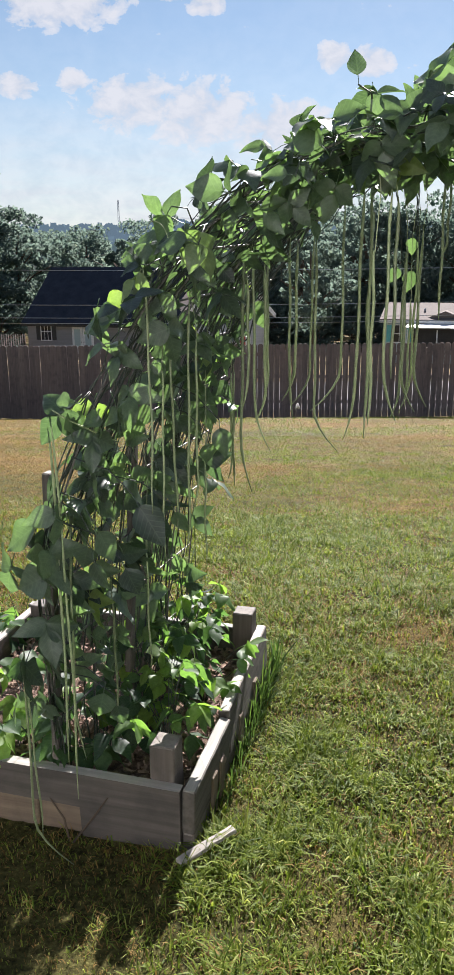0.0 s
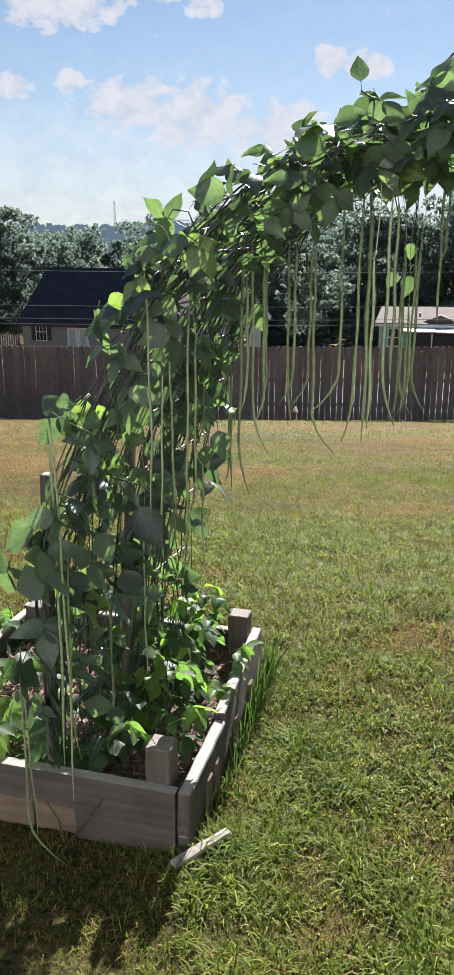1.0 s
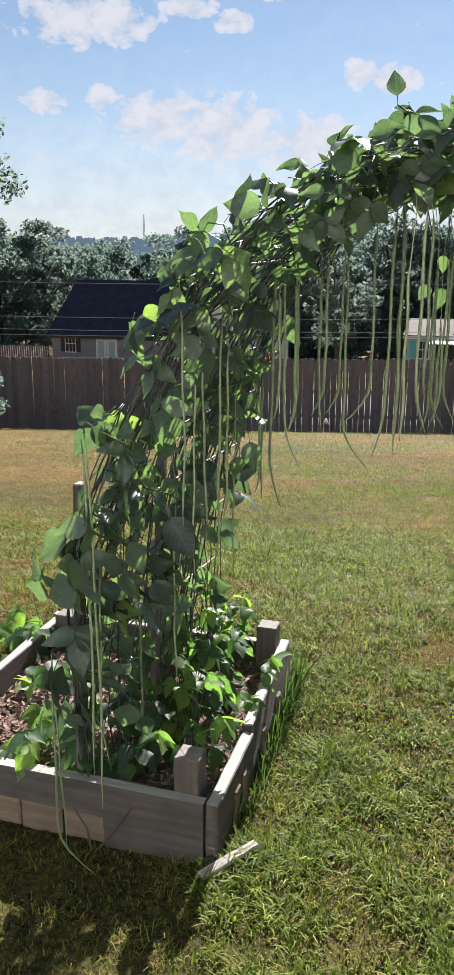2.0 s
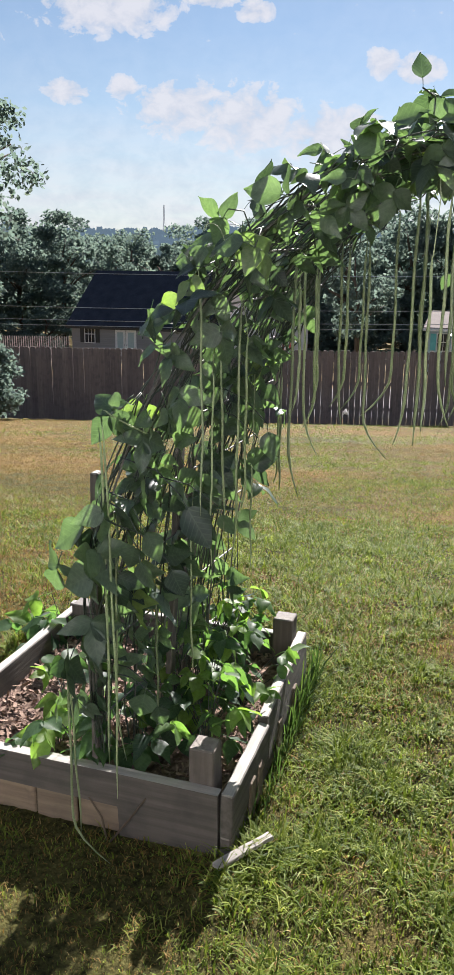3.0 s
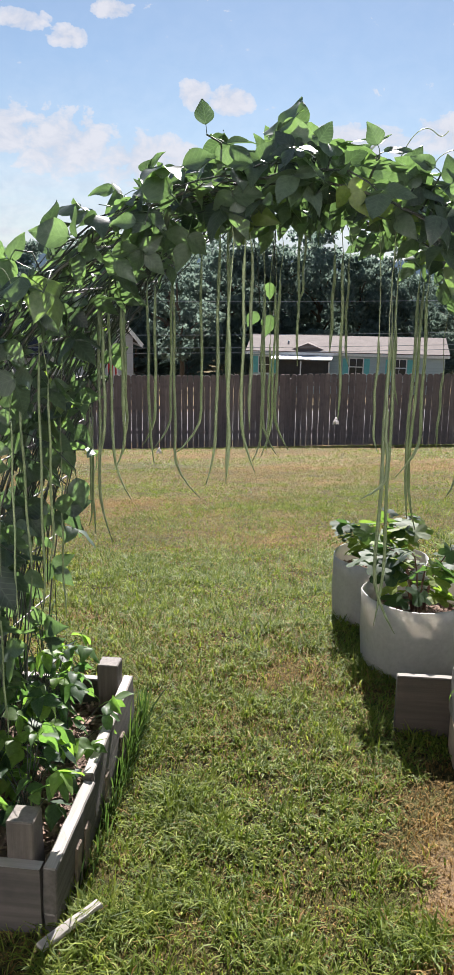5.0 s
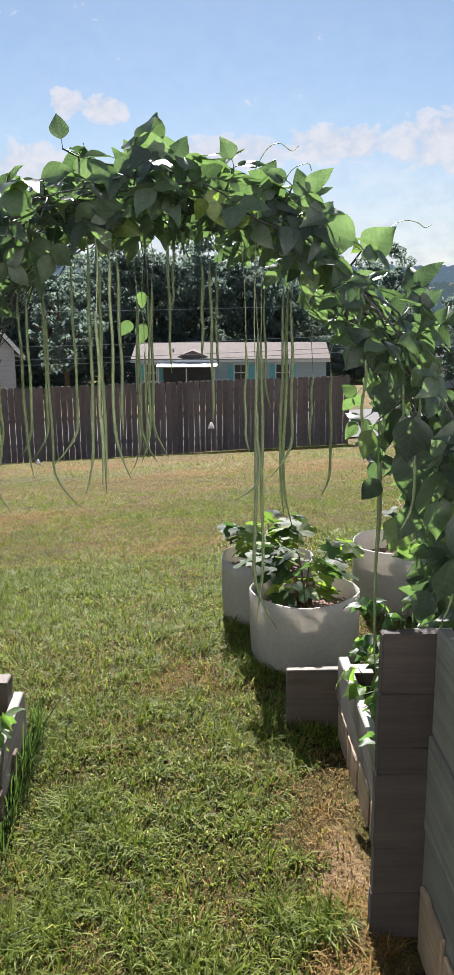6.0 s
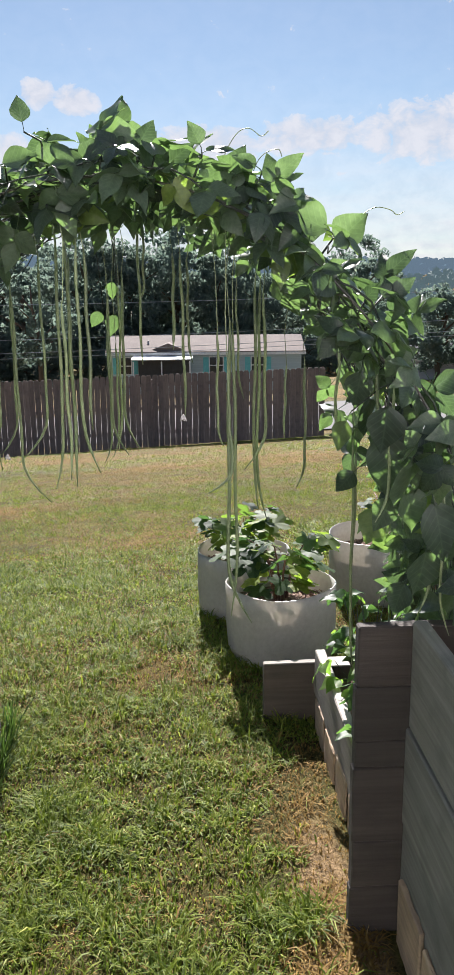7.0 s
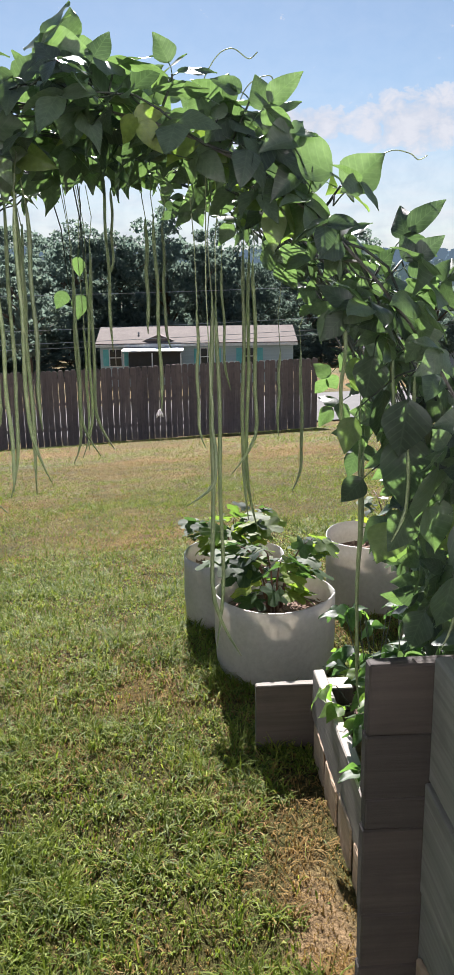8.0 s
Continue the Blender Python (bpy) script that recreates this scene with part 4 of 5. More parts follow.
bed = thing("raised_bed", "low square raised bed of weathered grey boards with corner posts", "raised bed", G, "raised beds")
front = quad_prism([(-1.04, 0.112), (-0.315, 0.106), (-0.31, 0.0), (0.0, 0.0), (0.0, 0.216), (-0.3, 0.219), (-1.04, 0.217)], 0.036)
part("board", mesh("board", *front), PINE, bed, "front board with its lower corner cut away", pose(0, 0.0, 0))
for i, x in enumerate((-0.965, -0.82, -0.675, -0.53, -0.385)):
    board(bed, (x - 0.07, 0.024 - 0.004 * (i % 2)), (x + 0.068, 0.024), 0.0, 0.118, 0.014, SHADED_TAN, "patch_board", "brown patch of thin board", seed=30 + i)
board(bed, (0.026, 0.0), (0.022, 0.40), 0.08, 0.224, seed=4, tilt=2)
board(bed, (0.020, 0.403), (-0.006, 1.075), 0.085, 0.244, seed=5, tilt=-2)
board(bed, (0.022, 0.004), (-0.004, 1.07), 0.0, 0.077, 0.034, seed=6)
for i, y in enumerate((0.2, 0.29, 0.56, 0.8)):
    upright(bed, 0.048 - 0.022 * y, y, 0, 0.15, 0.05, 0.012, SHADED_TAN, "stake_board", "thin brown outside batten")
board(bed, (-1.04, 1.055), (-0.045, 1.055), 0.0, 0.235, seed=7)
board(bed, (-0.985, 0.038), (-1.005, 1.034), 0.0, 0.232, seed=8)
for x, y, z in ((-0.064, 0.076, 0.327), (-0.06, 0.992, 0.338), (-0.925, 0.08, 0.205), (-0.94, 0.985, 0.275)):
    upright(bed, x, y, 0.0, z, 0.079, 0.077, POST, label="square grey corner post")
part("soil", soil_mesh(-0.97, -0.01, 0.038, 1.03, 0.13, 2), MULCH, bed, "dark soil under bark mulch")
ob = part("mulch", chips(-0.96, -0.02, 0.045, 1.02, 0.135, 3200, 3), CHIP, bed, "reddish brown bark chips")
tagged(ob, kind="stuff")

# thin stalks give shape to the diagonal shadow strokes across the front board
weed = thing("shadow_stalks", "two thin brown stalks drawn along the shadow strokes on the bed's front board", "weed", G)
for a, b_ in (((-0.405, -0.008, 0.125), (-0.335, -0.03, -0.01)), ((-0.22, -0.006, 0.16), (-0.33, -0.035, 0.0))):
    mid_ = [(p + q) / 2 + 0.008 for p, q in zip(a, b_)]
    part("stalk", mesh("stalk", *tube([a, mid_, b_], [0.0022, 0.0035, 0.004], 5), True), BARK, weed)

low = thing("raised_bed", "low raised bed of grey boards with an end board sticking out", "raised bed", G, "raised beds")
board(low, (1.259, 0.085), (1.259, 1.186), 0.13, 0.315, mat=SILVER, seed=11, tilt=1.5)
board(low, (1.262, 0.085), (1.262, 1.186), 0.0, 0.127, 0.03, TAN, seed=12)
for i in range(5):
    y = 0.18 + 0.21 * i
    board(low, (1.2365, y - 0.09), (1.2365, y + 0.085), 0.0, 0.135 + 0.012 * (i % 3), 0.008, TAN, "patch_board", "tan patch of thin board", seed=40 + i)
board(low, (1.036, 1.206), (2.26, 1.206), 0.0, 0.253, mat=END, seed=13, label="end board sticking out past the side")
board(low, (2.24, 0.085), (2.24, 1.186), 0.0, 0.25, seed=14)
upright(low, 1.325, 1.135, 0.0, 0.285)
upright(low, 2.175, 1.135, 0.0, 0.285)
part("soil", soil_mesh(1.28, 2.22, 0.085, 1.185, 0.2, 6), MULCH, low, "dark soil under bark mulch")
tagged(part("mulch", chips(1.29, 2.21, 0.1, 1.17, 0.205, 1800, 8), CHIP, low, "reddish brown bark chips"), kind="stuff")

tall = thing("tall_raised_bed", "tall raised bed of stacked dark weathered planks", "raised bed", G, "raised beds")
for i, (z0, z1, t) in enumerate(((0.0, 0.164, .036), (0.166, 0.302, .04), (0.304, 0.518, .038), (0.519, 0.592, .037), (0.594, 0.742, .038), (0.743, 0.905, .037))):
    board(tall, (1.146 + 0.003 * (i % 2), 0.052), (2.26, 0.052), z0, z1, t, STAINED, seed=50 + i, label="end plank, its stub reaching past the side")
for i, (z0, z1, x, mat) in enumerate(((0.0, 0.175, 1.304, MOSSY), (0.177, 0.36, 1.298, MOSSY), (0.362, 0.632, 1.293, MOSSY), (0.634, 0.922, 1.300, MOSSY))):
    board(tall, (x, -1.72), (x, 0.030), z0, z1, 0.036, mat, seed=60 + i)
    board(tall, (2.24, -1.72), (2.24, 0.030), z0, z1, 0.036, mat, seed=70 + i)
for i in range(6):
    y = -0.09 - 0.21 * i
    board(tall, (1.2735, y - 0.1), (1.2735, y + 0.09), 0.0, 0.215 - 0.02 * (i % 2), 0.014, TAN, "patch_board", "tan patch of thin board", seed=80 + i)
board(tall, (1.3, -1.742), (2.26, -1.742), 0.0, 0.9, seed=90)
part("soil", soil_mesh(1.326, 2.22, -1.72, 0.03, 0.80, 12), MULCH, tall, "dark soil under bark mulch")

stick = thing("wooden_lath", "split pale grey lath lying on the grass", "stick", G @ pose(0.08, 0.0, 0.056, 0, -4, 54))
part("lath", plank(0.20, 0.03, 0.012, 0.002, 0.002, random.Random(3)), LATH, stick)

for lx, ly, top, lean in ((-0.39, 0.05, 1.12, (1, 2)), (-0.30, 0.42, 1.13, (1, 3)), (-0.40, 0.8, 1.0, (0, 3))):
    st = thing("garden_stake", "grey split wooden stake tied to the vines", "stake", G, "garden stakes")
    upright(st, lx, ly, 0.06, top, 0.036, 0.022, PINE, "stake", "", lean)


# ---------------------------------------------------------------- leaves
def leaflet(length, width, fold, curl, rnd):
    """One ovate leaflet from the origin along +y, folded on its midrib; verts, faces, map."""
    shape = ((0.0, 0.07, 0.2, 0.36, 0.54, 0.72, 0.87, 1.0), (0.04, 0.62, 0.96, 1.0, 0.80, 0.52, 0.25, 0.02))
    rows = (0.0, 0.04, 0.1, 0.18, 0.27, 0.37, 0.48, 0.59, 0.7, 0.81, 0.91, 1.0)
    cols = (-1, -0.7, -0.36, 0, 0.36, 0.7, 1)
    verts, uvs, faces = [], [], []
    w1, w2 = rnd.uniform(0.88, 1.12), rnd.uniform(0.88, 1.12)
    ph, cup = rnd.uniform(0, 6), rnd.uniform(-0.5, 1.3) * fold
    for r in rows:
        p = float(np.interp(r, *shape))
        lobe = 1 + 0.05 * math.sin(7 * r + ph) + rnd.uniform(-0.02, 0.02)
        for c in cols:
            x = c * p * width / 2 * (w1 if c < 0 else w2) * lobe
            wave = 0.04 * length * math.sin(8 * r + ph + 2.5 * c) * c * c
            z = fold * abs(x) + cup * x * x / (0.5 * width) - curl * length * r * r + wave
            back = 0.06 * length * abs(c) ** 1.5 * max(0.0, 1 - r / 0.16)
            verts.append(Vector((x, r * length - back, z)))
            uvs.append((0.5 + c * p * 0.36, r))
    w = len(cols)
    for i in range(len(rows) - 1):
        for j in range(w - 1):
            faces.append((i * w + j, i * w + j + 1, (i + 1) * w + j + 1, (i + 1) * w + j))
    return verts, faces, uvs


def bean_leaf_mesh(seed, single=False):
    """Three leaflets on a stalk, which starts at the origin and points along +y."""
    rnd = random.Random(seed)
    verts, faces, uvs = [], [], []
    stalk = 0.035 if single else rnd.uniform(0.05, 0.085)
    v, f = tube([(0, 0, 0), (0, stalk * 0.5, 0.006), (0, stalk, 0.004)], 0.0016, 4)
    verts += v
    faces += f
    uvs += [(0.5, 0.5)] * len(v)
    spec = ((0, 0.0), ) if single else ((0, 0.022), (rnd.uniform(62, 88), 0), (-rnd.uniform(62, 88), 0))
    for turn, gap in spec:
        lv, lf, lu = leaflet(rnd.uniform(0.085, 0.112), rnd.uniform(0.062, 0.08), rnd.uniform(-0.1, 0.35), rnd.uniform(0.05, 0.4), rnd)
        m = Matrix.Translation((0, stalk + gap, 0.004)) @ Matrix.Rotation(radians(turn), 4, "Z") @ Matrix.Rotation(radians(rnd.uniform(-40, 5)), 4, "X") @ Matrix.Rotation(radians(rnd.uniform(-25, 25)), 4, "Y")
        o = len(verts)
        verts += [m @ p for p in lv]
        faces += [tuple(i + o for i in q) for q in lf]
        uvs += lu
    return mesh("leaf", verts, faces, True, uvs)


LEAVES = [bean_leaf_mesh(100 + i) for i in range(9)]
SINGLES = [bean_leaf_mesh(200 + i, True) for i in range(5)]
BUSH_LEAVES = [bean_leaf_mesh(300 + i) for i in range(5)]
for me in LEAVES + SINGLES:
    me.materials.append(BEAN_LEAF)
for me in BUSH_LEAVES:
    me.materials.append(BUSH_LEAF)


def leaf_pose(p, along, up, size):
    """A pose with y along the stalk and z as near to up as can be."""
    y = Vector(along).normalized()
    x = y.cross(Vector(up)).normalized()
    z = x.cross(y)
    m = Matrix((x, y, z)).transposed().to_4x4()
    return Matrix.Translation(p) @ m @ Matrix.Scale(size, 4)


# ---------------------------------------------------------------- the arch and its vines
ARCH_X0, ARCH_X1, ARCH_TOP = -0.40, 1.56, 1.925
FOOT = 0.1


def arch(u):
    """The panel's line: u from 0 (foot in the one bed) to 1 (foot in the other); lx, z."""
    a = math.pi * (1 - u)
    c, s = math.cos(a), math.sin(a)
    x = (ARCH_X0 + ARCH_X1) / 2 + (ARCH_X1 - ARCH_X0) / 2 * math.copysign(abs(c) ** 0.98, c)
    return x, FOOT + (ARCH_TOP - FOOT) * s ** 0.95


def arch_point(u, ly, out=0.0):
    x0, z0 = arch(max(0, u - 0.01))
    x1, z1 = arch(min(1, u + 0.01))
    x, z = arch(u)
    ly += max(0.0, 0.085 - ly) * max(0.0, 1 - z / 0.9)       # the feet stand inside the beds
    t = Vector((x1 - x0, 0, z1 - z0)).normalized()
    n_ = Vector((-t.z, 0, t.x))
    x += 0.13 * min(1, max(0, ly)) * (max(0, 0.5 - u) / 0.5) ** 0.6
    return Vector((x, ly, z + 0.05 * max(0, ly) * (z / ARCH_TOP))) + n_ * out, t, n_


LY0, LY1 = -0.10, 0.93
trellis = thing("trellis_arch", "arched galvanised wire panel between the raised beds", "trellis", G)
for k in range(7):
    ly = LY0 + (LY1 - LY0) * k / 6
    part("rod", mesh("rod", *tube([arch_point(i / 40, ly)[0] for i in range(41)], 0.0028, 5)), WIRE, trellis)
for k in range(1, 24):
    u = k / 24
    part("rod", mesh("rod", *tube([arch_point(u, LY0)[0], arch_point(u, LY1)[0]], 0.0028, 5)), WIRE, trellis)


def vine_stems(vine, u0, u1, count, seed):
    """Twining stems that run up the panel from its foot."""
    rnd = random.Random(seed)
    for k in range(count):
        ly = rnd.uniform(LY0, LY1)
        n_ = 26
        begin = u0 if k % 3 == 0 else u0 + (u1 - u0) * rnd.uniform(0.1, 0.6)
        end = u0 + (u1 - u0) * rnd.uniform(0.65, 1.0)
        end = end if (end - begin) * (u1 - u0) > 0.05 else u1
        drift, ph, amp = rnd.uniform(-0.15, 0.15), rnd.uniform(0, 6), rnd.uniform(0.006, 0.03)
        pts = []
        for i in range(n_):
            f = i / (n_ - 1)
            u = begin + (end - begin) * f
            y = ly + drift * f + amp * math.sin(9 * f + ph) + rnd.uniform(-0.006, 0.006)
            p, t, nn = arch_point(u, min(max(y, LY0 - 0.04), LY1 + 0.04), amp * math.cos(11 * f + ph) + rnd.uniform(-0.004, 0.02))
            pts.append(p)
        r = rnd.uniform(0.0016, 0.0036)
        part("stem", mesh("stem", *tube(pts, [r * (1 - 0.5 * i / n_) for i in range(n_)], 5), True), STEM, vine)


def vine_leaves(vine, u0, u1, count, seed, weight, near, far):
    """Leaves that lie over the crown of the arch, hang before it and droop down its legs; weight: how many at which height."""
    rnd = random.Random(seed)
    heights, shares = zip(*weight)
    made = 0
    while made < count:
        u = rnd.uniform(min(u0, u1), max(u0, u1))
        ly = near + (far - near) * rnd.random() + rnd.uniform(-0.04, 0.04)
        z = arch(u)[1]
        if rnd.random() > float(np.interp(z, heights, shares)):
            continue
        crown = min(1.0, max(0.0, (arch_point(u, ly)[2].z - 0.25) / 0.5))
        how = rnd.random()
        size = rnd.uniform(0.58, 0.92) * (1.0 - 0.22 * crown) * (1.12 if 0.65 < z < 1.1 else 1.0)
        if how < 0.20 * crown:                  # standing up out of the crown, the light behind them
            p, t, nn = arch_point(u, ly, rnd.uniform(0.0, 0.05))
            along = nn * rnd.uniform(0.3, 0.9) + Vector((rnd.uniform(-1, 1), rnd.uniform(-0.8, 0.2), rnd.uniform(-0.1, 0.4)))
            up = Vector((rnd.gauss(0, 0.5), rnd.uniform(-1.0, -0.3), rnd.uniform(0.2, 0.9)))
        elif how < 0.32 * crown:                # hanging below it
            p, t, nn = arch_point(u, ly, rnd.uniform(-0.04, 0.02))
            along = Vector((rnd.uniform(-0.8, 0.8), rnd.uniform(-0.9, 0.2), rnd.uniform(-0.9, -0.2)))
            up = Vector((rnd.gauss(0, 0.5), rnd.uniform(-1.2, -0.2), rnd.uniform(0.1, 0.6)))
        elif crown > 0.6:                       # lying along the stems
            p, t, nn = arch_point(u, ly, rnd.gauss(0.02, 0.025))
            along = t * rnd.uniform(-1, 1) + Vector((rnd.uniform(-0.6, 0.6), rnd.uniform(-1, 0.5), rnd.uniform(-0.4, 0.2)))
            up = nn + Vector((rnd.gauss(0, 0.4), rnd.gauss(-0.2, 0.4), 0.2))
        else:                                   # drooping from the leg, mostly from its outer side
            p, t, nn = arch_point(u, ly, rnd.gauss(0.0, 0.035))
            along = Vector((rnd.uniform(-0.7, 0.7), rnd.uniform(-0.6, 0.3), rnd.uniform(-1.3, -0.25))) + nn * rnd.uniform(-0.3, 0.35)
            up = Vector((rnd.gauss(-0.1, 0.6), rnd.uniform(-1.1, 0.3), rnd.uniform(-0.1, 0.9))) + nn * 0.3
        if z < 1.5:                             # lower down none stands up
            along.z = -abs(along.z)
        part("leaf", rnd.choice(LEAVES), None, vine, m=leaf_pose(p, along, up, size))
        made += 1


def pod_mesh(drop, sway, hook, r, rnd):
    """A long thin bean that hangs from the origin, its tip bent aside."""
    n_ = 18
    pts, rad = [], []
    ph = rnd.uniform(0, 6)
    for i in range(n_):
        f = i / (n_ - 1)
        bend = 1.5 * max(0.0, (f - 0.78) / 0.22) ** 1.7
        pts.append((sway * min(1, f / 0.7) + hook * bend + 0.0018 * math.sin(13 * f + ph), 0.006 * math.sin(5 * f + ph) + 0.3 * hook * bend, -drop * f))
        lump = 1 + 0.07 * math.sin(40 * f + ph)
        rad.append(r * lump * (0.35 if i == 0 else 0.75 if i == 1 else 1.0 if f < 0.85 else max(0.22, 1 - (f - 0.85) * 5)))
    return mesh("pod", *tube(pts, rad, 7), True)


def hang_pods(vine, rows, r=0.0047):
    rnd = random.Random(len(rows) * 7 + 1)
    for lx, ly, z, drop, hook in rows:
        c = min(1.0, abs(lx - (ARCH_X0 + ARCH_X1) / 2) / ((ARCH_X1 - ARCH_X0) / 2))
        roof = FOOT + (ARCH_TOP - FOOT) * math.sqrt(1 - c * c)
        if roof > z + 0.015:
            part("stem", mesh("stem", *tube([(lx, ly, z - 0.004), (lx + rnd.uniform(-0.012, 0.012), ly, (z + roof) / 2), (lx + rnd.uniform(-0.02, 0.02), ly, roof)], 0.0014, 4)), POD, vine)
        part("pod", pod_mesh(drop, rnd.uniform(-0.008, 0.008), hook, r * rnd.uniform(0.75, 1.02), rnd), POD, vine, m=pose(lx, ly, z))


def tendril(vine, *points, r=0.001):
    """A thin curling shoot, rounded between its points."""
    p = [Vector(points[0]), *(Vector(q) for q in points), Vector(points[-1])]
    points = [0.5 * ((2 * b_) + (c - a) * t + (2 * a - 5 * b_ + 4 * c - d) * t * t + (3 * b_ - a - 3 * c + d) * t ** 3) for a, b_, c, d in zip(p, p[1:], p[2:], p[3:]) for t in (0, 0.2, 0.4, 0.6, 0.8)] + [p[-1]]
    part("tendril", mesh("tendril", *tube(points, r, 5), True), POD, vine)


vine_a = thing("bean_vine", "yard-long bean vine climbing the arch, hung with long pods", "bean plant", G, "bean vines")
vine_b = thing("bean_vine", "yard-long bean vine with large dark leaves over the arch", "bean plant", G, "bean vines")
vine_c = thing("bean_vine", "leafy bean vine twining up the farther rods of the arch", "bean plant", G, "bean vines")
vine_d = thing("bean_vine", "leafy bean vine on the farther side above the low bed", "bean plant", G, "bean vines")
vine_stems(vine_a, 0.0, 0.56, 84, 1)
vine_stems(vine_c, 0.0, 0.56, 26, 8)
vine_stems(vine_b, 1.0, 0.46, 30, 2)
vine_stems(vine_d, 1.0, 0.46, 10, 9)
LEFT = ((0.3, 0.3), (0.55, 0.42), (0.7, 0.62), (1.05, 0.6), (1.2, 0.32), (1.45, 0.45), (1.6, 0.8), (1.75, 1.0), (1.9, 1.0))
LEFT_FAR = ((0.3, 0.1), (0.7, 0.4), (1.0, 0.5), (1.5, 0.85), (1.7, 0.9), (1.9, 0.75))
RIGHT = ((0.3, 0.8), (0.9, 0.8), (1.2, 0.8), (1.6, 0.8), (1.9, 1.0))
vine_leaves(vine_a, 0.05, 0.53, 285, 3, LEFT, LY0 - 0.1, 0.38)
vine_leaves(vine_c, 0.05, 0.53, 140, 13, LEFT_FAR, 0.38, LY1)
vine_leaves(vine_b, 0.93, 0.49, 300, 4, RIGHT, LY0 - 0.1, 0.38)
vine_leaves(vine_d, 0.97, 0.50, 185, 14, RIGHT, 0.38, LY1)


def lone_leaves(vine, rows, k_=0.66):
    """Single leaves that stand out of the outline: lx, ly, z, size, turn, rise."""
    for i, (lx, ly, z, s, turn, rise) in enumerate(rows):
        a, q = radians(turn), radians(rise)
        along = Vector((math.cos(a) * math.cos(q), -abs(math.sin(a)) * 0.4 * math.cos(q), math.sin(q)))
        at = Vector((lx, ly, z)) - along * (0.085 * s * k_)
        u = min((k / 200 for k in range(201)), key=lambda k: (arch(k)[0] - at.x) ** 2 + (arch(k)[1] - at.z) ** 2)
        root = arch_point(u, min(max(ly, LY0), LY1), 0.01)[0]
        mid = root.lerp(at, 0.55) + Vector((0.01, 0, 0.02))
        part("stem", mesh("stem", *tube([root, mid, at], [0.0022, 0.0018, 0.0016], 5), True), STEM, vine)
        part("leaf", SINGLES[i % 5], None, vine, m=leaf_pose(at, along, (0.4 * math.sin(2.3 * i), -0.72, 0.74 + 0.25 * math.cos(3 * i)), s * k_))


# over the crown
lone_leaves(vine_a, ((0.468, -0.3, 2.012, 0.78, 110, 72), (0.37, -0.25, 1.905, 1.25, 150, 40), (0.22, -0.25, 1.825, 0.75, 100, 60), (0.45, -0.2, 1.945, 1.1, 20, 20), (0.52, -0.2, 1.95, 1.15, 160, 15),
                     (0.57, -0.15, 1.975, 1.0, 40, 65), (0.09, -0.25, 1.72, 1.25, 160, 15), (0.17, -0.25, 1.81, 1.15, 170, 15), (0.31, -0.25, 1.83, 0.8, 160, 5)))
# out of the leg, and broad dark ones low down on it
lone_leaves(vine_a, ((-0.12, -0.2, 1.47, 1.15, 170, -25), (-0.21, -0.2, 1.365, 1.1, 175, 5), (-0.33, -0.2, 1.02, 1.6, 170, -30), (-0.31, -0.2, 0.90, 1.7, 165, -25), (-0.09, -0.2, 1.01, 1.45, 20, -55), (-0.12, -0.2, 0.93, 1.4, 60, -60)))
lone_leaves(vine_a, ((-0.05, -0.15, 0.90, 1.4, 20, -60), (-0.16, -0.2, 0.97, 1.35, 120, -60), (0.0, -0.15, 1.06, 1.6, 20, -55), (-0.23, 0.0, 0.45, 1.5, 150, -75), (-0.17, 0.0, 0.42, 1.4, 30, -75), (-0.01, 0.1, 0.98, 1.2, 30, -60),
                     (0.01, 0.3, 1.12, 1.3, 100, -80), (0.05, 0.3, 1.17, 1.2, 60, -70), (-0.1, -0.2, 1.53, 1.15, 160, -10), (-0.26, -0.1, 0.66, 1.3, 150, -60),
                     (-0.035, -0.17, 1.655, 0.95, 175, -8), (-0.03, -0.17, 1.622, 0.95, 172, -18), (-0.065, -0.17, 1.585, 0.85, 160, -30), (-0.095, -0.18, 1.55, 1.2, 172, -15), (0.035, -0.14, 1.73, 1.1, 150, -60), (-0.19, -0.195, 1.355, 0.8, 165, 0)))
lone_leaves(vine_c, ((0.51, 0.95, 1.70, 1.0, 200, -80), (0.46, 0.95, 1.62, 1.0, 120, -40), (0.51, 0.95, 1.60, 1.0, 230, -60)))
lone_leaves(vine_b, ((0.67, -0.1, 1.955, 1.2, 100, 35), (0.74, -0.05, 1.945, 1.0, 30, 45), (0.98, -0.14, 1.845, 1.5, 150, 30), (1.07, -0.14, 1.825, 1.35, 40, 40), (1.16, -0.1, 1.655, 1.3, 30, 0), (1.18, -0.1, 1.63, 1.35, 60, -45),
                     (0.85, -0.1, 1.93, 0.8, 60, 60), (0.93, -0.1, 1.89, 0.9, 30, 20)))
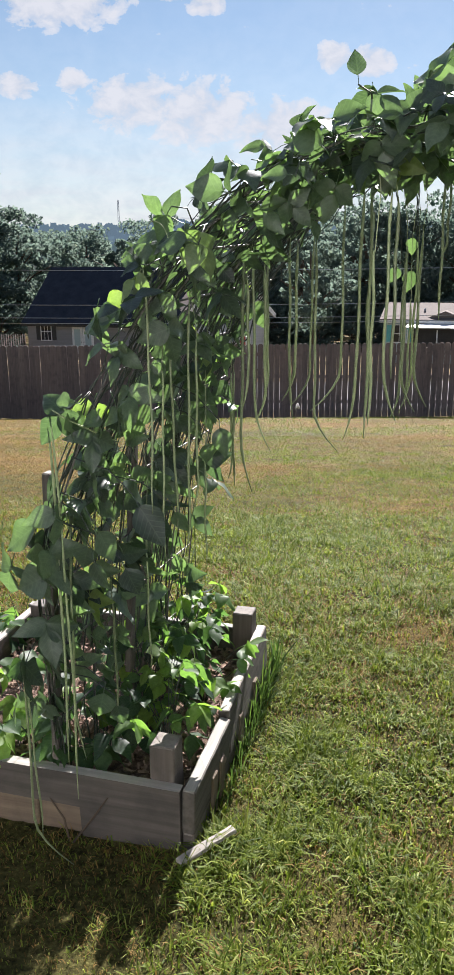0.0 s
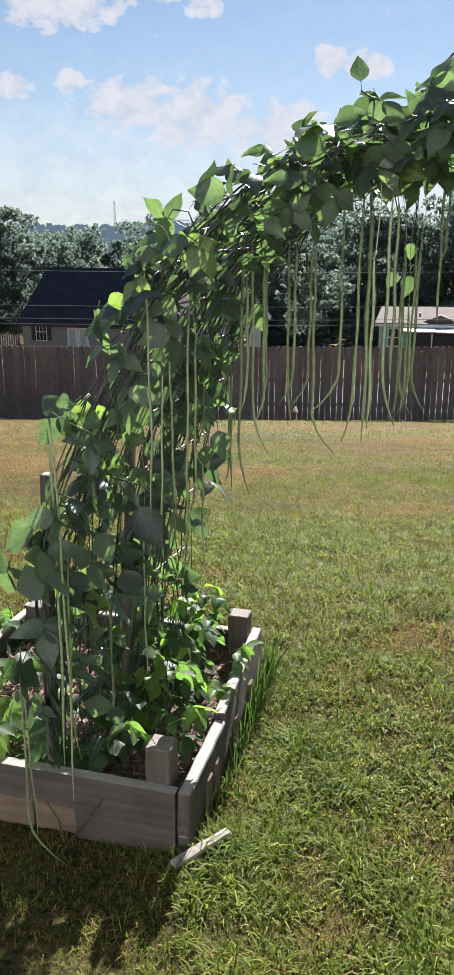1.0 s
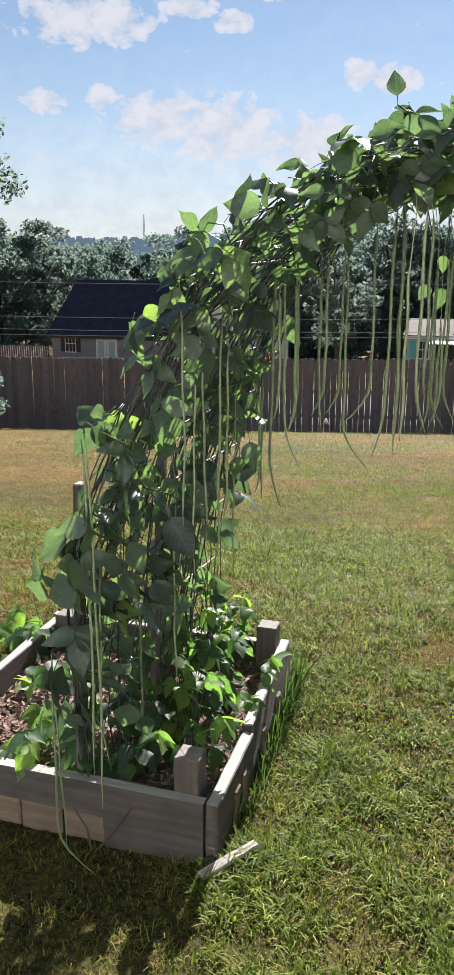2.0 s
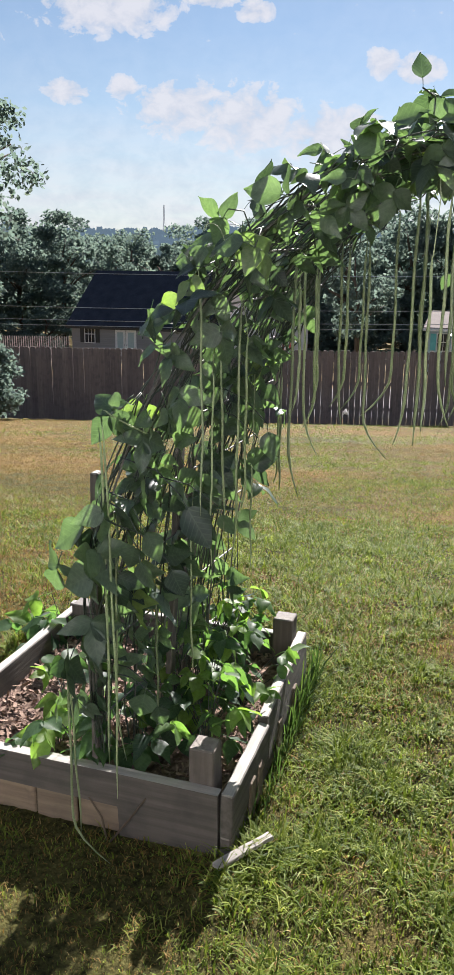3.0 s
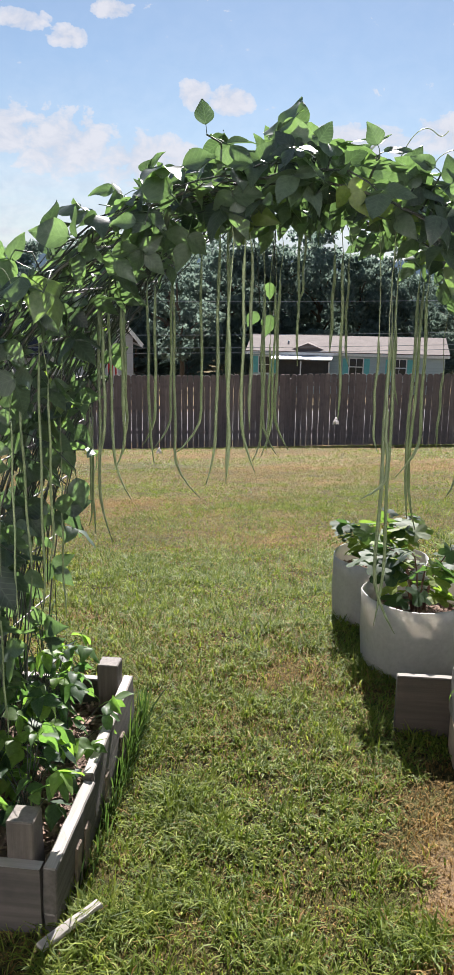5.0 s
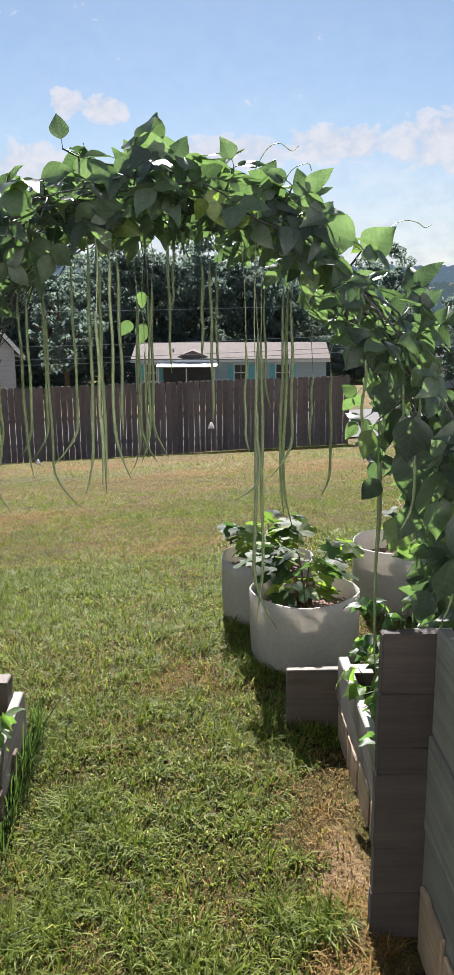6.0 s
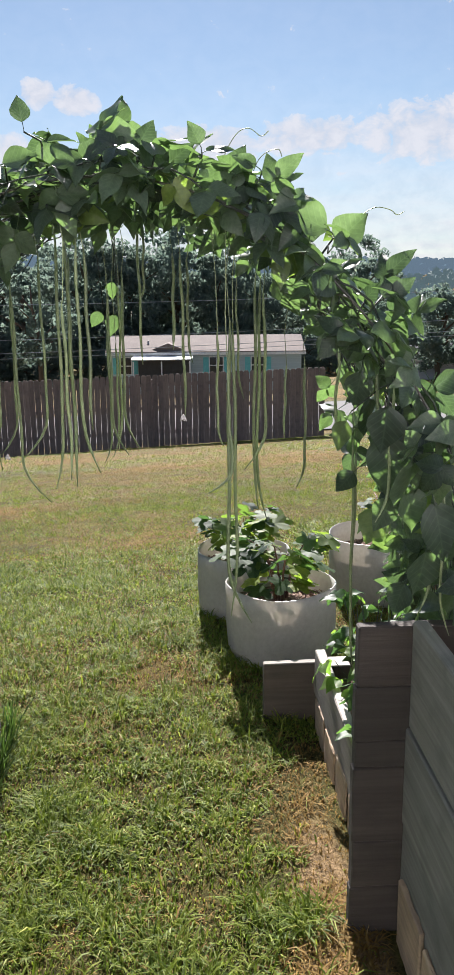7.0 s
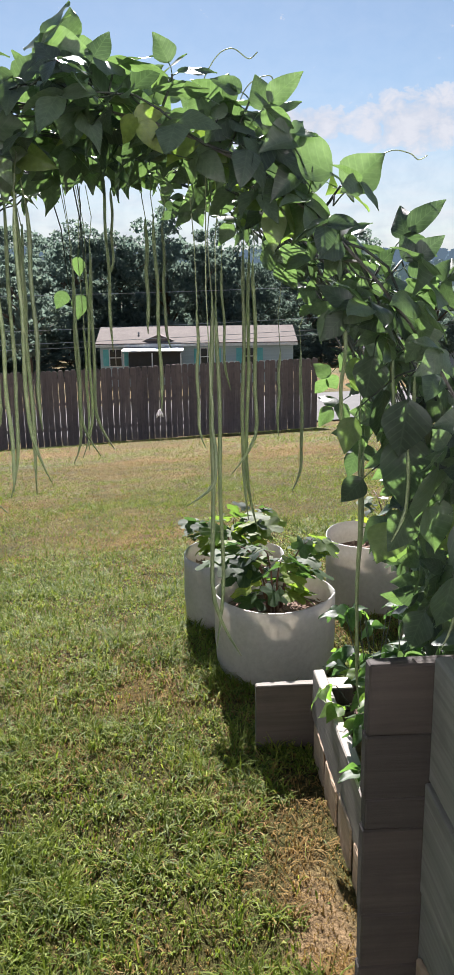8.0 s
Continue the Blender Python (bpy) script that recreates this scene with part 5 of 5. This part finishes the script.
lone_leaves(vine_b, ((0.62, -0.1, 1.985, 0.95, 150, 30), (0.67, -0.12, 2.0, 1.0, 60, 40), (0.72, -0.1, 1.99, 0.9, 20, 25), (0.765, -0.12, 2.0, 0.85, 120, 50), (0.81, -0.1, 1.98, 1.0, 40, 20), (0.86, -0.12, 1.955, 0.95, 150, 30), (0.905, -0.1, 1.925, 0.9, 30, 30),
                     (0.95, -0.12, 1.885, 1.0, 60, 0), (0.70, 0.1, 1.99, 0.9, 170, 20), (0.78, 0.1, 1.985, 0.95, 10, 20)), 0.6)
# broad dark ones hanging on the leg
lone_leaves(vine_b, ((1.12, 0.0, 1.48, 1.5, 120, -70), (1.16, 0.0, 1.42, 1.55, 60, -60), (1.18, -0.05, 1.33, 1.9, 100, -70), (1.24, -0.05, 1.22, 1.8, 60, -60), (1.17, -0.05, 1.21, 1.5, 150, -50), (1.08, 0.0, 1.38, 1.25, 150, -60),
                     (1.11, 0.1, 1.25, 1.2, 160, -40), (1.25, 0.1, 1.5, 1.4, 70, -60), (1.28, 0.0, 1.36, 1.5, 40, -60)))

lone_leaves(vine_b, ((1.16, -0.1, 1.40, 1.9, 110, -75), (1.22, -0.12, 1.28, 2.0, 80, -70), (1.30, -0.08, 1.18, 2.0, 60, -65), (1.27, -0.05, 1.06, 1.9, 120, -75), (1.36, -0.05, 1.0, 1.9, 70, -70), (1.24, 0.05, 0.96, 1.6, 150, -60),
                     (1.40, 0.0, 1.14, 1.8, 40, -60), (1.33, 0.1, 1.28, 1.7, 50, -55), (1.2, 0.15, 1.12, 1.6, 140, -60), (1.44, 0.05, 0.98, 1.7, 60, -60)))

# lx, ly, z of the top, length, bend of the tip
hang_pods(vine_a, ((0.02, -0.20, 1.66, 0.55, 0.0), (-0.02, 0.0, 1.41, 0.50, 0.0), (0.02, 0.10, 1.58, 0.68, -0.01), (-0.03, 0.40, 1.17, 0.41, 0.0), (-0.222, -0.19, 1.322, 1.03, 0.0), (-0.232, -0.185, 1.30, 0.91, 0.0),
                   (-0.245, -0.10, 1.02, 0.68, 0.01), (-0.375, -0.15, 0.70, 0.69, 0.06), (-0.365, -0.15, 0.66, 0.55, 0.0), (-0.27, 0.20, 0.70, 0.51, 0.01), (-0.19, 0.30, 0.91, 0.50, 0.0)), r=0.0036)
hang_pods(vine_a, ((0.06, 0.5, 1.75, 0.78, 0.02), (0.09, 0.5, 1.70, 0.60, 0.03), (0.115, 0.55, 1.67, 0.49, -0.02), (0.11, 0.6, 1.65, 0.40, -0.01), (0.16, 0.7, 1.72, 0.55, 0.01), (0.17, 0.75, 1.72, 0.50, -0.03),
                   (0.215, 0.8, 1.74, 0.54, -0.04), (0.265, 0.55, 1.73, 0.63, 0.05), (0.335, 0.6, 1.82, 0.60, -0.06), (0.40, 0.5, 1.86, 0.70, -0.02), (0.42, 0.55, 1.87, 0.72, 0.0), (0.42, 0.6, 1.80, 0.40, 0.0)), r=0.0050)
hang_pods(vine_a, ((0.49, 0.95, 1.60, 0.46, -0.02), (0.535, 0.95, 1.72, 0.56, -0.02), (0.52, 0.95, 1.54, 0.36, 0.0), (-0.05, 0.8, 1.30, 0.40, 0.0), (-0.075, 0.85, 1.29, 0.38, -0.01), (0.01, 0.2, 1.48, 0.50, -0.01),
                   (-0.03, 0.1, 1.46, 0.49, 0.0), (0.12, 0.3, 1.62, 0.34, -0.01), (0.52, -0.05, 1.81, 0.49, 0.02), (0.53, 0.0, 1.80, 0.39, 0.0), (0.495, -0.1, 1.69, 0.37, 0.0)), r=0.0042)
hang_pods(vine_b, ((0.85, 0.22, 1.64, 0.80, 0.04), (0.86, 0.24, 1.63, 0.77, -0.01), (0.94, 0.5, 1.74, 0.66, 0.01), (0.955, 0.52, 1.74, 0.70, 0.02), (0.96, 0.48, 1.71, 0.50, -0.04), (0.84, 0.1, 1.45, 0.21, -0.04),
                   (0.50, 0.9, 1.71, 0.54, 0.03), (0.545, 0.95, 1.76, 0.58, 0.03), (0.735, 0.5, 1.81, 0.45, 0.0), (0.715, 0.6, 1.81, 0.27, 0.0), (0.755, 0.6, 1.80, 0.30, 0.01), (1.14, 0.9, 1.47, 0.42, -0.02)), r=0.0049)
hang_pods(vine_b, ((1.08, 0.9, 1.47, 0.25, 0.0), (1.19, 0.35, 1.32, 0.69, 0.01), (1.20, 0.35, 1.29, 0.56, 0.01), (1.10, 0.1, 1.63, 0.25, 0.0), (1.165, 0.0, 1.63, 0.27, 0.0), (1.19, -0.05, 1.50, 0.30, -0.02),
                   (0.82, 0.2, 1.61, 0.28, 0.01), (0.90, 0.7, 1.71, 0.33, 0.01), (1.31, -0.05, 1.44, 0.53, 0.02), (1.31, 0.0, 1.40, 0.45, -0.02), (0.63, 0.7, 1.89, 0.22, -0.01), (0.61, 0.7, 1.92, 0.43, 0.0)), r=0.0042)

for vine, lx, ly, z in ((vine_a, 0.175, 0.788, 1.195), (vine_b, 0.735, 0.5, 1.355)):
    bloom = part("flower", mesh("flower", *join([tube([(0, 0, 0.012), (0.004 * k, -0.003, 0.0), (0.008 * k, 0.002, -0.008)], [0.0015, 0.0042, 0.0015], 6) for k in (-1, 0.2, 1)]), True), PETAL, vine, "pale lilac bean flower", pose(lx, ly, z))
tendril(vine_b, (0.80, 0, 1.90), (0.83, 0, 1.98), (0.855, 0, 2.02), (0.88, 0, 2.03), (0.905, 0, 2.015), (0.92, 0, 2.025))
tendril(vine_b, (0.87, 0, 1.88), (0.89, 0, 1.95), (0.91, 0, 1.98), (0.94, 0, 1.99), (0.948, 0, 1.975))
tendril(vine_b, (1.08, 0, 1.82), (1.12, 0, 1.86), (1.15, 0, 1.875), (1.18, 0, 1.87), (1.195, 0, 1.86), (1.21, 0, 1.867))
tendril(vine_a, (-0.10, -0.10, 1.25), (-0.15, -0.18, 1.30), (-0.19, -0.2, 1.325), (-0.218, -0.195, 1.338), (-0.222, -0.19, 1.32), r=0.002)
tendril(vine_a, (0.60, 0, 1.92), (0.62, 0, 1.98), (0.65, 0, 2.0), (0.67, 0, 1.985))
tendril(vine_a, (0.09, -0.2, 1.67), (0.075, -0.22, 1.735), (0.05, -0.22, 1.75), (0.035, -0.22, 1.735), r=0.0009)


# ---------------------------------------------------------------- low plants in the beds
def bush_plants(name, label, spots, seed, leaves, size, height, mats):
    rnd = random.Random(seed)
    for lx, ly, z in spots:
        pl = thing(name, label, "plant", G @ pose(lx, ly, z), name.replace("_", " ") + "s")
        for k in range(leaves):
            a, h, r = rnd.uniform(0, 6.28), height * rnd.uniform(0.25, 1), rnd.uniform(0.03, 0.13)
            p = Vector((math.cos(a) * r, math.sin(a) * r, h))
            part("stem", mesh("stem", *tube([(0, 0, -0.02), (p.x * 0.4, p.y * 0.4, h * 0.6), p], 0.0016, 4)), STEM, pl)
            part("leaf", rnd.choice(mats), None, pl, m=leaf_pose(p, (math.cos(a), math.sin(a), rnd.uniform(-0.5, 0.5)), (rnd.gauss(0, 0.4), rnd.gauss(0, 0.4), 1), size * rnd.uniform(0.7, 1.15)))


bush_plants("bean_seedling", "low leafy green bean plant in the raised bed", [(-0.12, 0.62, 0.13), (-0.25, 0.88, 0.13), (-0.25, 0.72, 0.13), (-0.2, 0.45, 0.13), (-0.33, 0.9, 0.13), (-0.13, 0.28, 0.13), (-0.3, 0.5, 0.13)], 5, 20, 0.66, 0.34, BUSH_LEAVES)
bush_plants("squash_plant", "low plant with broad leaves beside the bed", [(-1.16, 0.9, 0.0), (-1.12, 1.1, 0.0)], 9, 9, 1.15, 0.3, BUSH_LEAVES)
bush_plants("bean_sprout", "small bright green bean plant in the mulch", [(-0.62, 0.2, 0.13), (-0.5, 0.13, 0.13), (-0.34, 0.14, 0.13), (-0.31, 0.2, 0.13), (-0.72, 0.42, 0.13), (-0.42, 0.2, 0.13)], 6, 6, 0.85, 0.2, BUSH_LEAVES)
bush_plants("bean_seedling", "leafy bean plant in the low raised bed", [(1.46, 0.28, 0.2), (1.44, 0.52, 0.2), (1.42, 1.0, 0.2), (1.42, 0.36, 0.2), (1.4, 0.6, 0.2), (1.36, 0.85, 0.2), (1.5, 0.45, 0.2), (1.55, 0.75, 0.2), (1.5, 1.0, 0.2), (1.7, 0.6, 0.2), (1.68, 0.95, 0.2), (1.9, 0.8, 0.2)], 7, 19, 0.68, 0.42, BUSH_LEAVES)


def lobed_leaf_mesh(seed):
    """A broad leaf of five pointed lobes, along +y from the origin."""
    rnd = random.Random(seed)
    n_ = 31
    rim = []
    for i in range(n_):
        f = i / (n_ - 1)
        a = radians(-155 + 310 * f)
        lobe = 0.50 + 0.50 * abs(math.cos(2.5 * a)) ** 0.85
        r = 0.082 * lobe * (1 - 0.30 * abs(a) / 2.7) * rnd.uniform(0.93, 1.07)
        rim.append((r * math.sin(a), 0.05 + r * math.cos(a), 0.005 * math.sin(3 * a + seed) + rnd.uniform(-0.003, 0.003) - 1.2 * r * r))
    verts, uvs, faces = [Vector((0, 0.05, 0))], [(0.5, 0.5)], []
    for k in (0.5, 1.0):
        for x, y, z in rim:
            verts.append(Vector((x * k, 0.05 + (y - 0.05) * k, z * k * k)))
            uvs.append((0.5 + x * k * 6, 0.5 + (y - 0.05) * k * 6))
    for i in range(n_ - 1):
        faces.append((0, 1 + i + 1, 1 + i))
        faces.append((1 + i, 1 + i + 1, 1 + n_ + i + 1, 1 + n_ + i))
    v, f = tube([(0, -0.01, -0.01), (0, 0.02, 0.0), (0, 0.05, -0.001)], 0.0018, 4)
    o = len(verts)
    return mesh("leaf", verts + v, faces + [tuple(i + o for i in t) for t in f], True, uvs + [(0.5, 0.2)] * len(v))


LOBED = [lobed_leaf_mesh(400 + i) for i in range(5)]
for me in LOBED:
    me.materials.append(LOBED_LEAF)


def make_planter(lx, ly, r, h, seed):
    rnd = random.Random(seed)
    p = G @ pose(lx, ly, 0)
    z = ground_z(p.translation.x, p.translation.y) - 0.01
    pot = thing("barrel_planter", "white plastic barrel cut down into a planter", "planter", G @ pose(lx, ly, z, rnd.uniform(-1, 1), rnd.uniform(-1, 1), rnd.uniform(0, 90)), "white planters")
    prof = [(0.02, 0.0), (r * 0.90, 0.0), (r * 0.95, 0.015), (r * 0.975, 0.06), (r, h * 0.45), (r * 1.0, h * 0.8), (r * 1.005, h), (r * 0.985, h + 0.002), (r * 0.98, h * 0.8), (r * 0.975, 0.1)]
    v, f = lathe(prof, 48, 0.006, rnd)
    v = [(x, y, zz + (0.006 * math.sin(3 * math.atan2(y, x) + seed) if zz > h * 0.9 else 0)) for x, y, zz in v]
    part("barrel", mesh("barrel", v, f, True), PLASTIC, pot)
    vv, ff = lathe([(0.001, h - 0.105), (r * 0.5, h - 0.10), (r * 0.977, h - 0.115)], 36)
    part("soil", mesh("soil", vv, ff, True), MULCH, pot, "dark soil under bark mulch")
    rr = r * 0.68
    tagged(part("mulch", chips(-rr, rr, -rr, rr, h - 0.108, 500, seed), CHIP, pot, "reddish brown bark chips"), kind="stuff")
    return z + h - 0.105


def pot_plant(lx, ly, z, seed, leaves, spread, height, size, label):
    rnd = random.Random(seed)
    pl = thing("potted_plant", label, "plant", G @ pose(lx, ly, z), "potted plants")
    arms = max(3, leaves // 6)
    for k in range(arms):
        a = 6.28 * k / arms + rnd.uniform(-0.4, 0.4)
        ln = spread * rnd.uniform(0.55, 1)
        h = height * rnd.uniform(0.6, 1)
        pts = [Vector((0.02 * math.cos(a), 0.02 * math.sin(a), -0.02)), Vector((0.35 * ln * math.cos(a), 0.35 * ln * math.sin(a), h * 0.6)), Vector((0.7 * ln * math.cos(a), 0.7 * ln * math.sin(a), h * 0.9)), Vector((ln * math.cos(a), ln * math.sin(a), h))]
        part("stem", mesh("stem", *tube(pts, [0.005, 0.004, 0.003, 0.002], 5), True), RED_STEM, pl, "reddish brown stem")
        for j in range(7):
            f = rnd.uniform(0.15, 1.0) * 3
            i = min(2, int(f))
            p = pts[i].lerp(pts[i + 1], f - i)
            b_ = a + rnd.uniform(-1.6, 1.6)
            q = p + Vector((math.cos(b_) * 0.045, math.sin(b_) * 0.045, rnd.uniform(-0.02, 0.06)))
            part("leaf", rnd.choice(LOBED), None, pl, m=leaf_pose(q, (math.cos(b_), math.sin(b_), rnd.uniform(-0.6, 0.3)), (rnd.gauss(0, 0.4), rnd.gauss(0.1, 0.4), 1), size * rnd.uniform(0.7, 1.2)))


z = make_planter(1.19, 1.86, 0.262, 0.36, 1)
pot_plant(1.19, 1.86, z, 11, 60, 0.20, 0.35, 0.98, "dense plant of broad lobed leaves in the planter")
z = make_planter(1.05, 2.45, 0.25, 0.36, 2)
pot_plant(1.05, 2.45, z, 17, 48, 0.20, 0.35, 0.98, "plant of broad lobed leaves in the planter")
z = make_planter(1.84, 2.62, 0.275, 0.38, 3)
pot_plant(1.90, 2.62, z, 13, 22, 0.26, 0.30, 0.8, "thin twiggy plant with few leaves in the planter")
bloom = thing("flower", "small lilac flower on a thin twig of the potted plant", "flower", G @ pose(1.83, 2.5, z + 0.33))
part("twig", mesh("twig", *tube([(0.05, 0.08, -0.36), (0.02, 0.03, -0.15), (0, 0, 0)], [0.004, 0.003, 0.002], 5), True), RED_STEM, bloom)
for k in range(5):
    part("petal", mesh("petal", *leaflet(0.03, 0.024, 0.2, 0.3, random.Random(k))[:2]), PETAL, bloom, m=pose(0, 0, 0, 35, 0, 72 * k))
z = make_planter(2.02, 1.95, 0.24, 0.33, 4)
pot_plant(2.02, 1.95, z, 14, 42, 0.26, 0.30, 0.95, "leafy plant in the planter")


def make_tuft():
    """Long uncut grass against the bed's side."""
    rng = np.random.default_rng(31)
    n = 300
    ly = 0.08 + 1.05 * rng.uniform(0, 1, n) ** 0.6
    lx = rng.uniform(0.048, 0.085, n) - 0.022 * ly
    length, width = rng.uniform(0.05, 0.24, n) * (0.4 + 0.6 * ly), rng.uniform(0.0012, 0.0032, n)
    turn, lean = rng.uniform(-1.9, 1.9, n), rng.uniform(0.05, 0.6, n)
    dx_, dy_ = np.cos(turn), np.sin(turn)
    v = np.empty((n, 7, 3))
    for i, f in enumerate((0, 0.5, 0.85)):
        r, h = length * f * np.sin(lean * (0.4 + f)), length * f * np.cos(lean * (0.4 + f))
        w = width * (1 - 0.4 * f)
        v[:, 2 * i] = np.stack([lx + dx_ * r - dy_ * w, ly + dy_ * r + dx_ * w, h], 1)
        v[:, 2 * i + 1] = np.stack([lx + dx_ * r + dy_ * w, ly + dy_ * r - dx_ * w, h], 1)
    r, h = length * np.sin(lean * 1.5), length * np.cos(lean * 1.5).clip(0.1)
    v[:, 6] = np.stack([lx + dx_ * r, ly + dy_ * r, h], 1)
    t = (np.arange(n) * 7)[:, None, None] + np.array([[0, 1, 3], [0, 3, 2], [2, 3, 5], [2, 5, 4], [4, 5, 6]])[None]
    ob = new("grass_tuft", soup("tuft", v.reshape(-1, 3), t.reshape(-1, 3)))
    ob.matrix_world = G
    ob.data.materials.append(TUFT)
    tagged(ob, "long uncut grass against the bed's side", "grass", "", "stuff")


make_tuft()
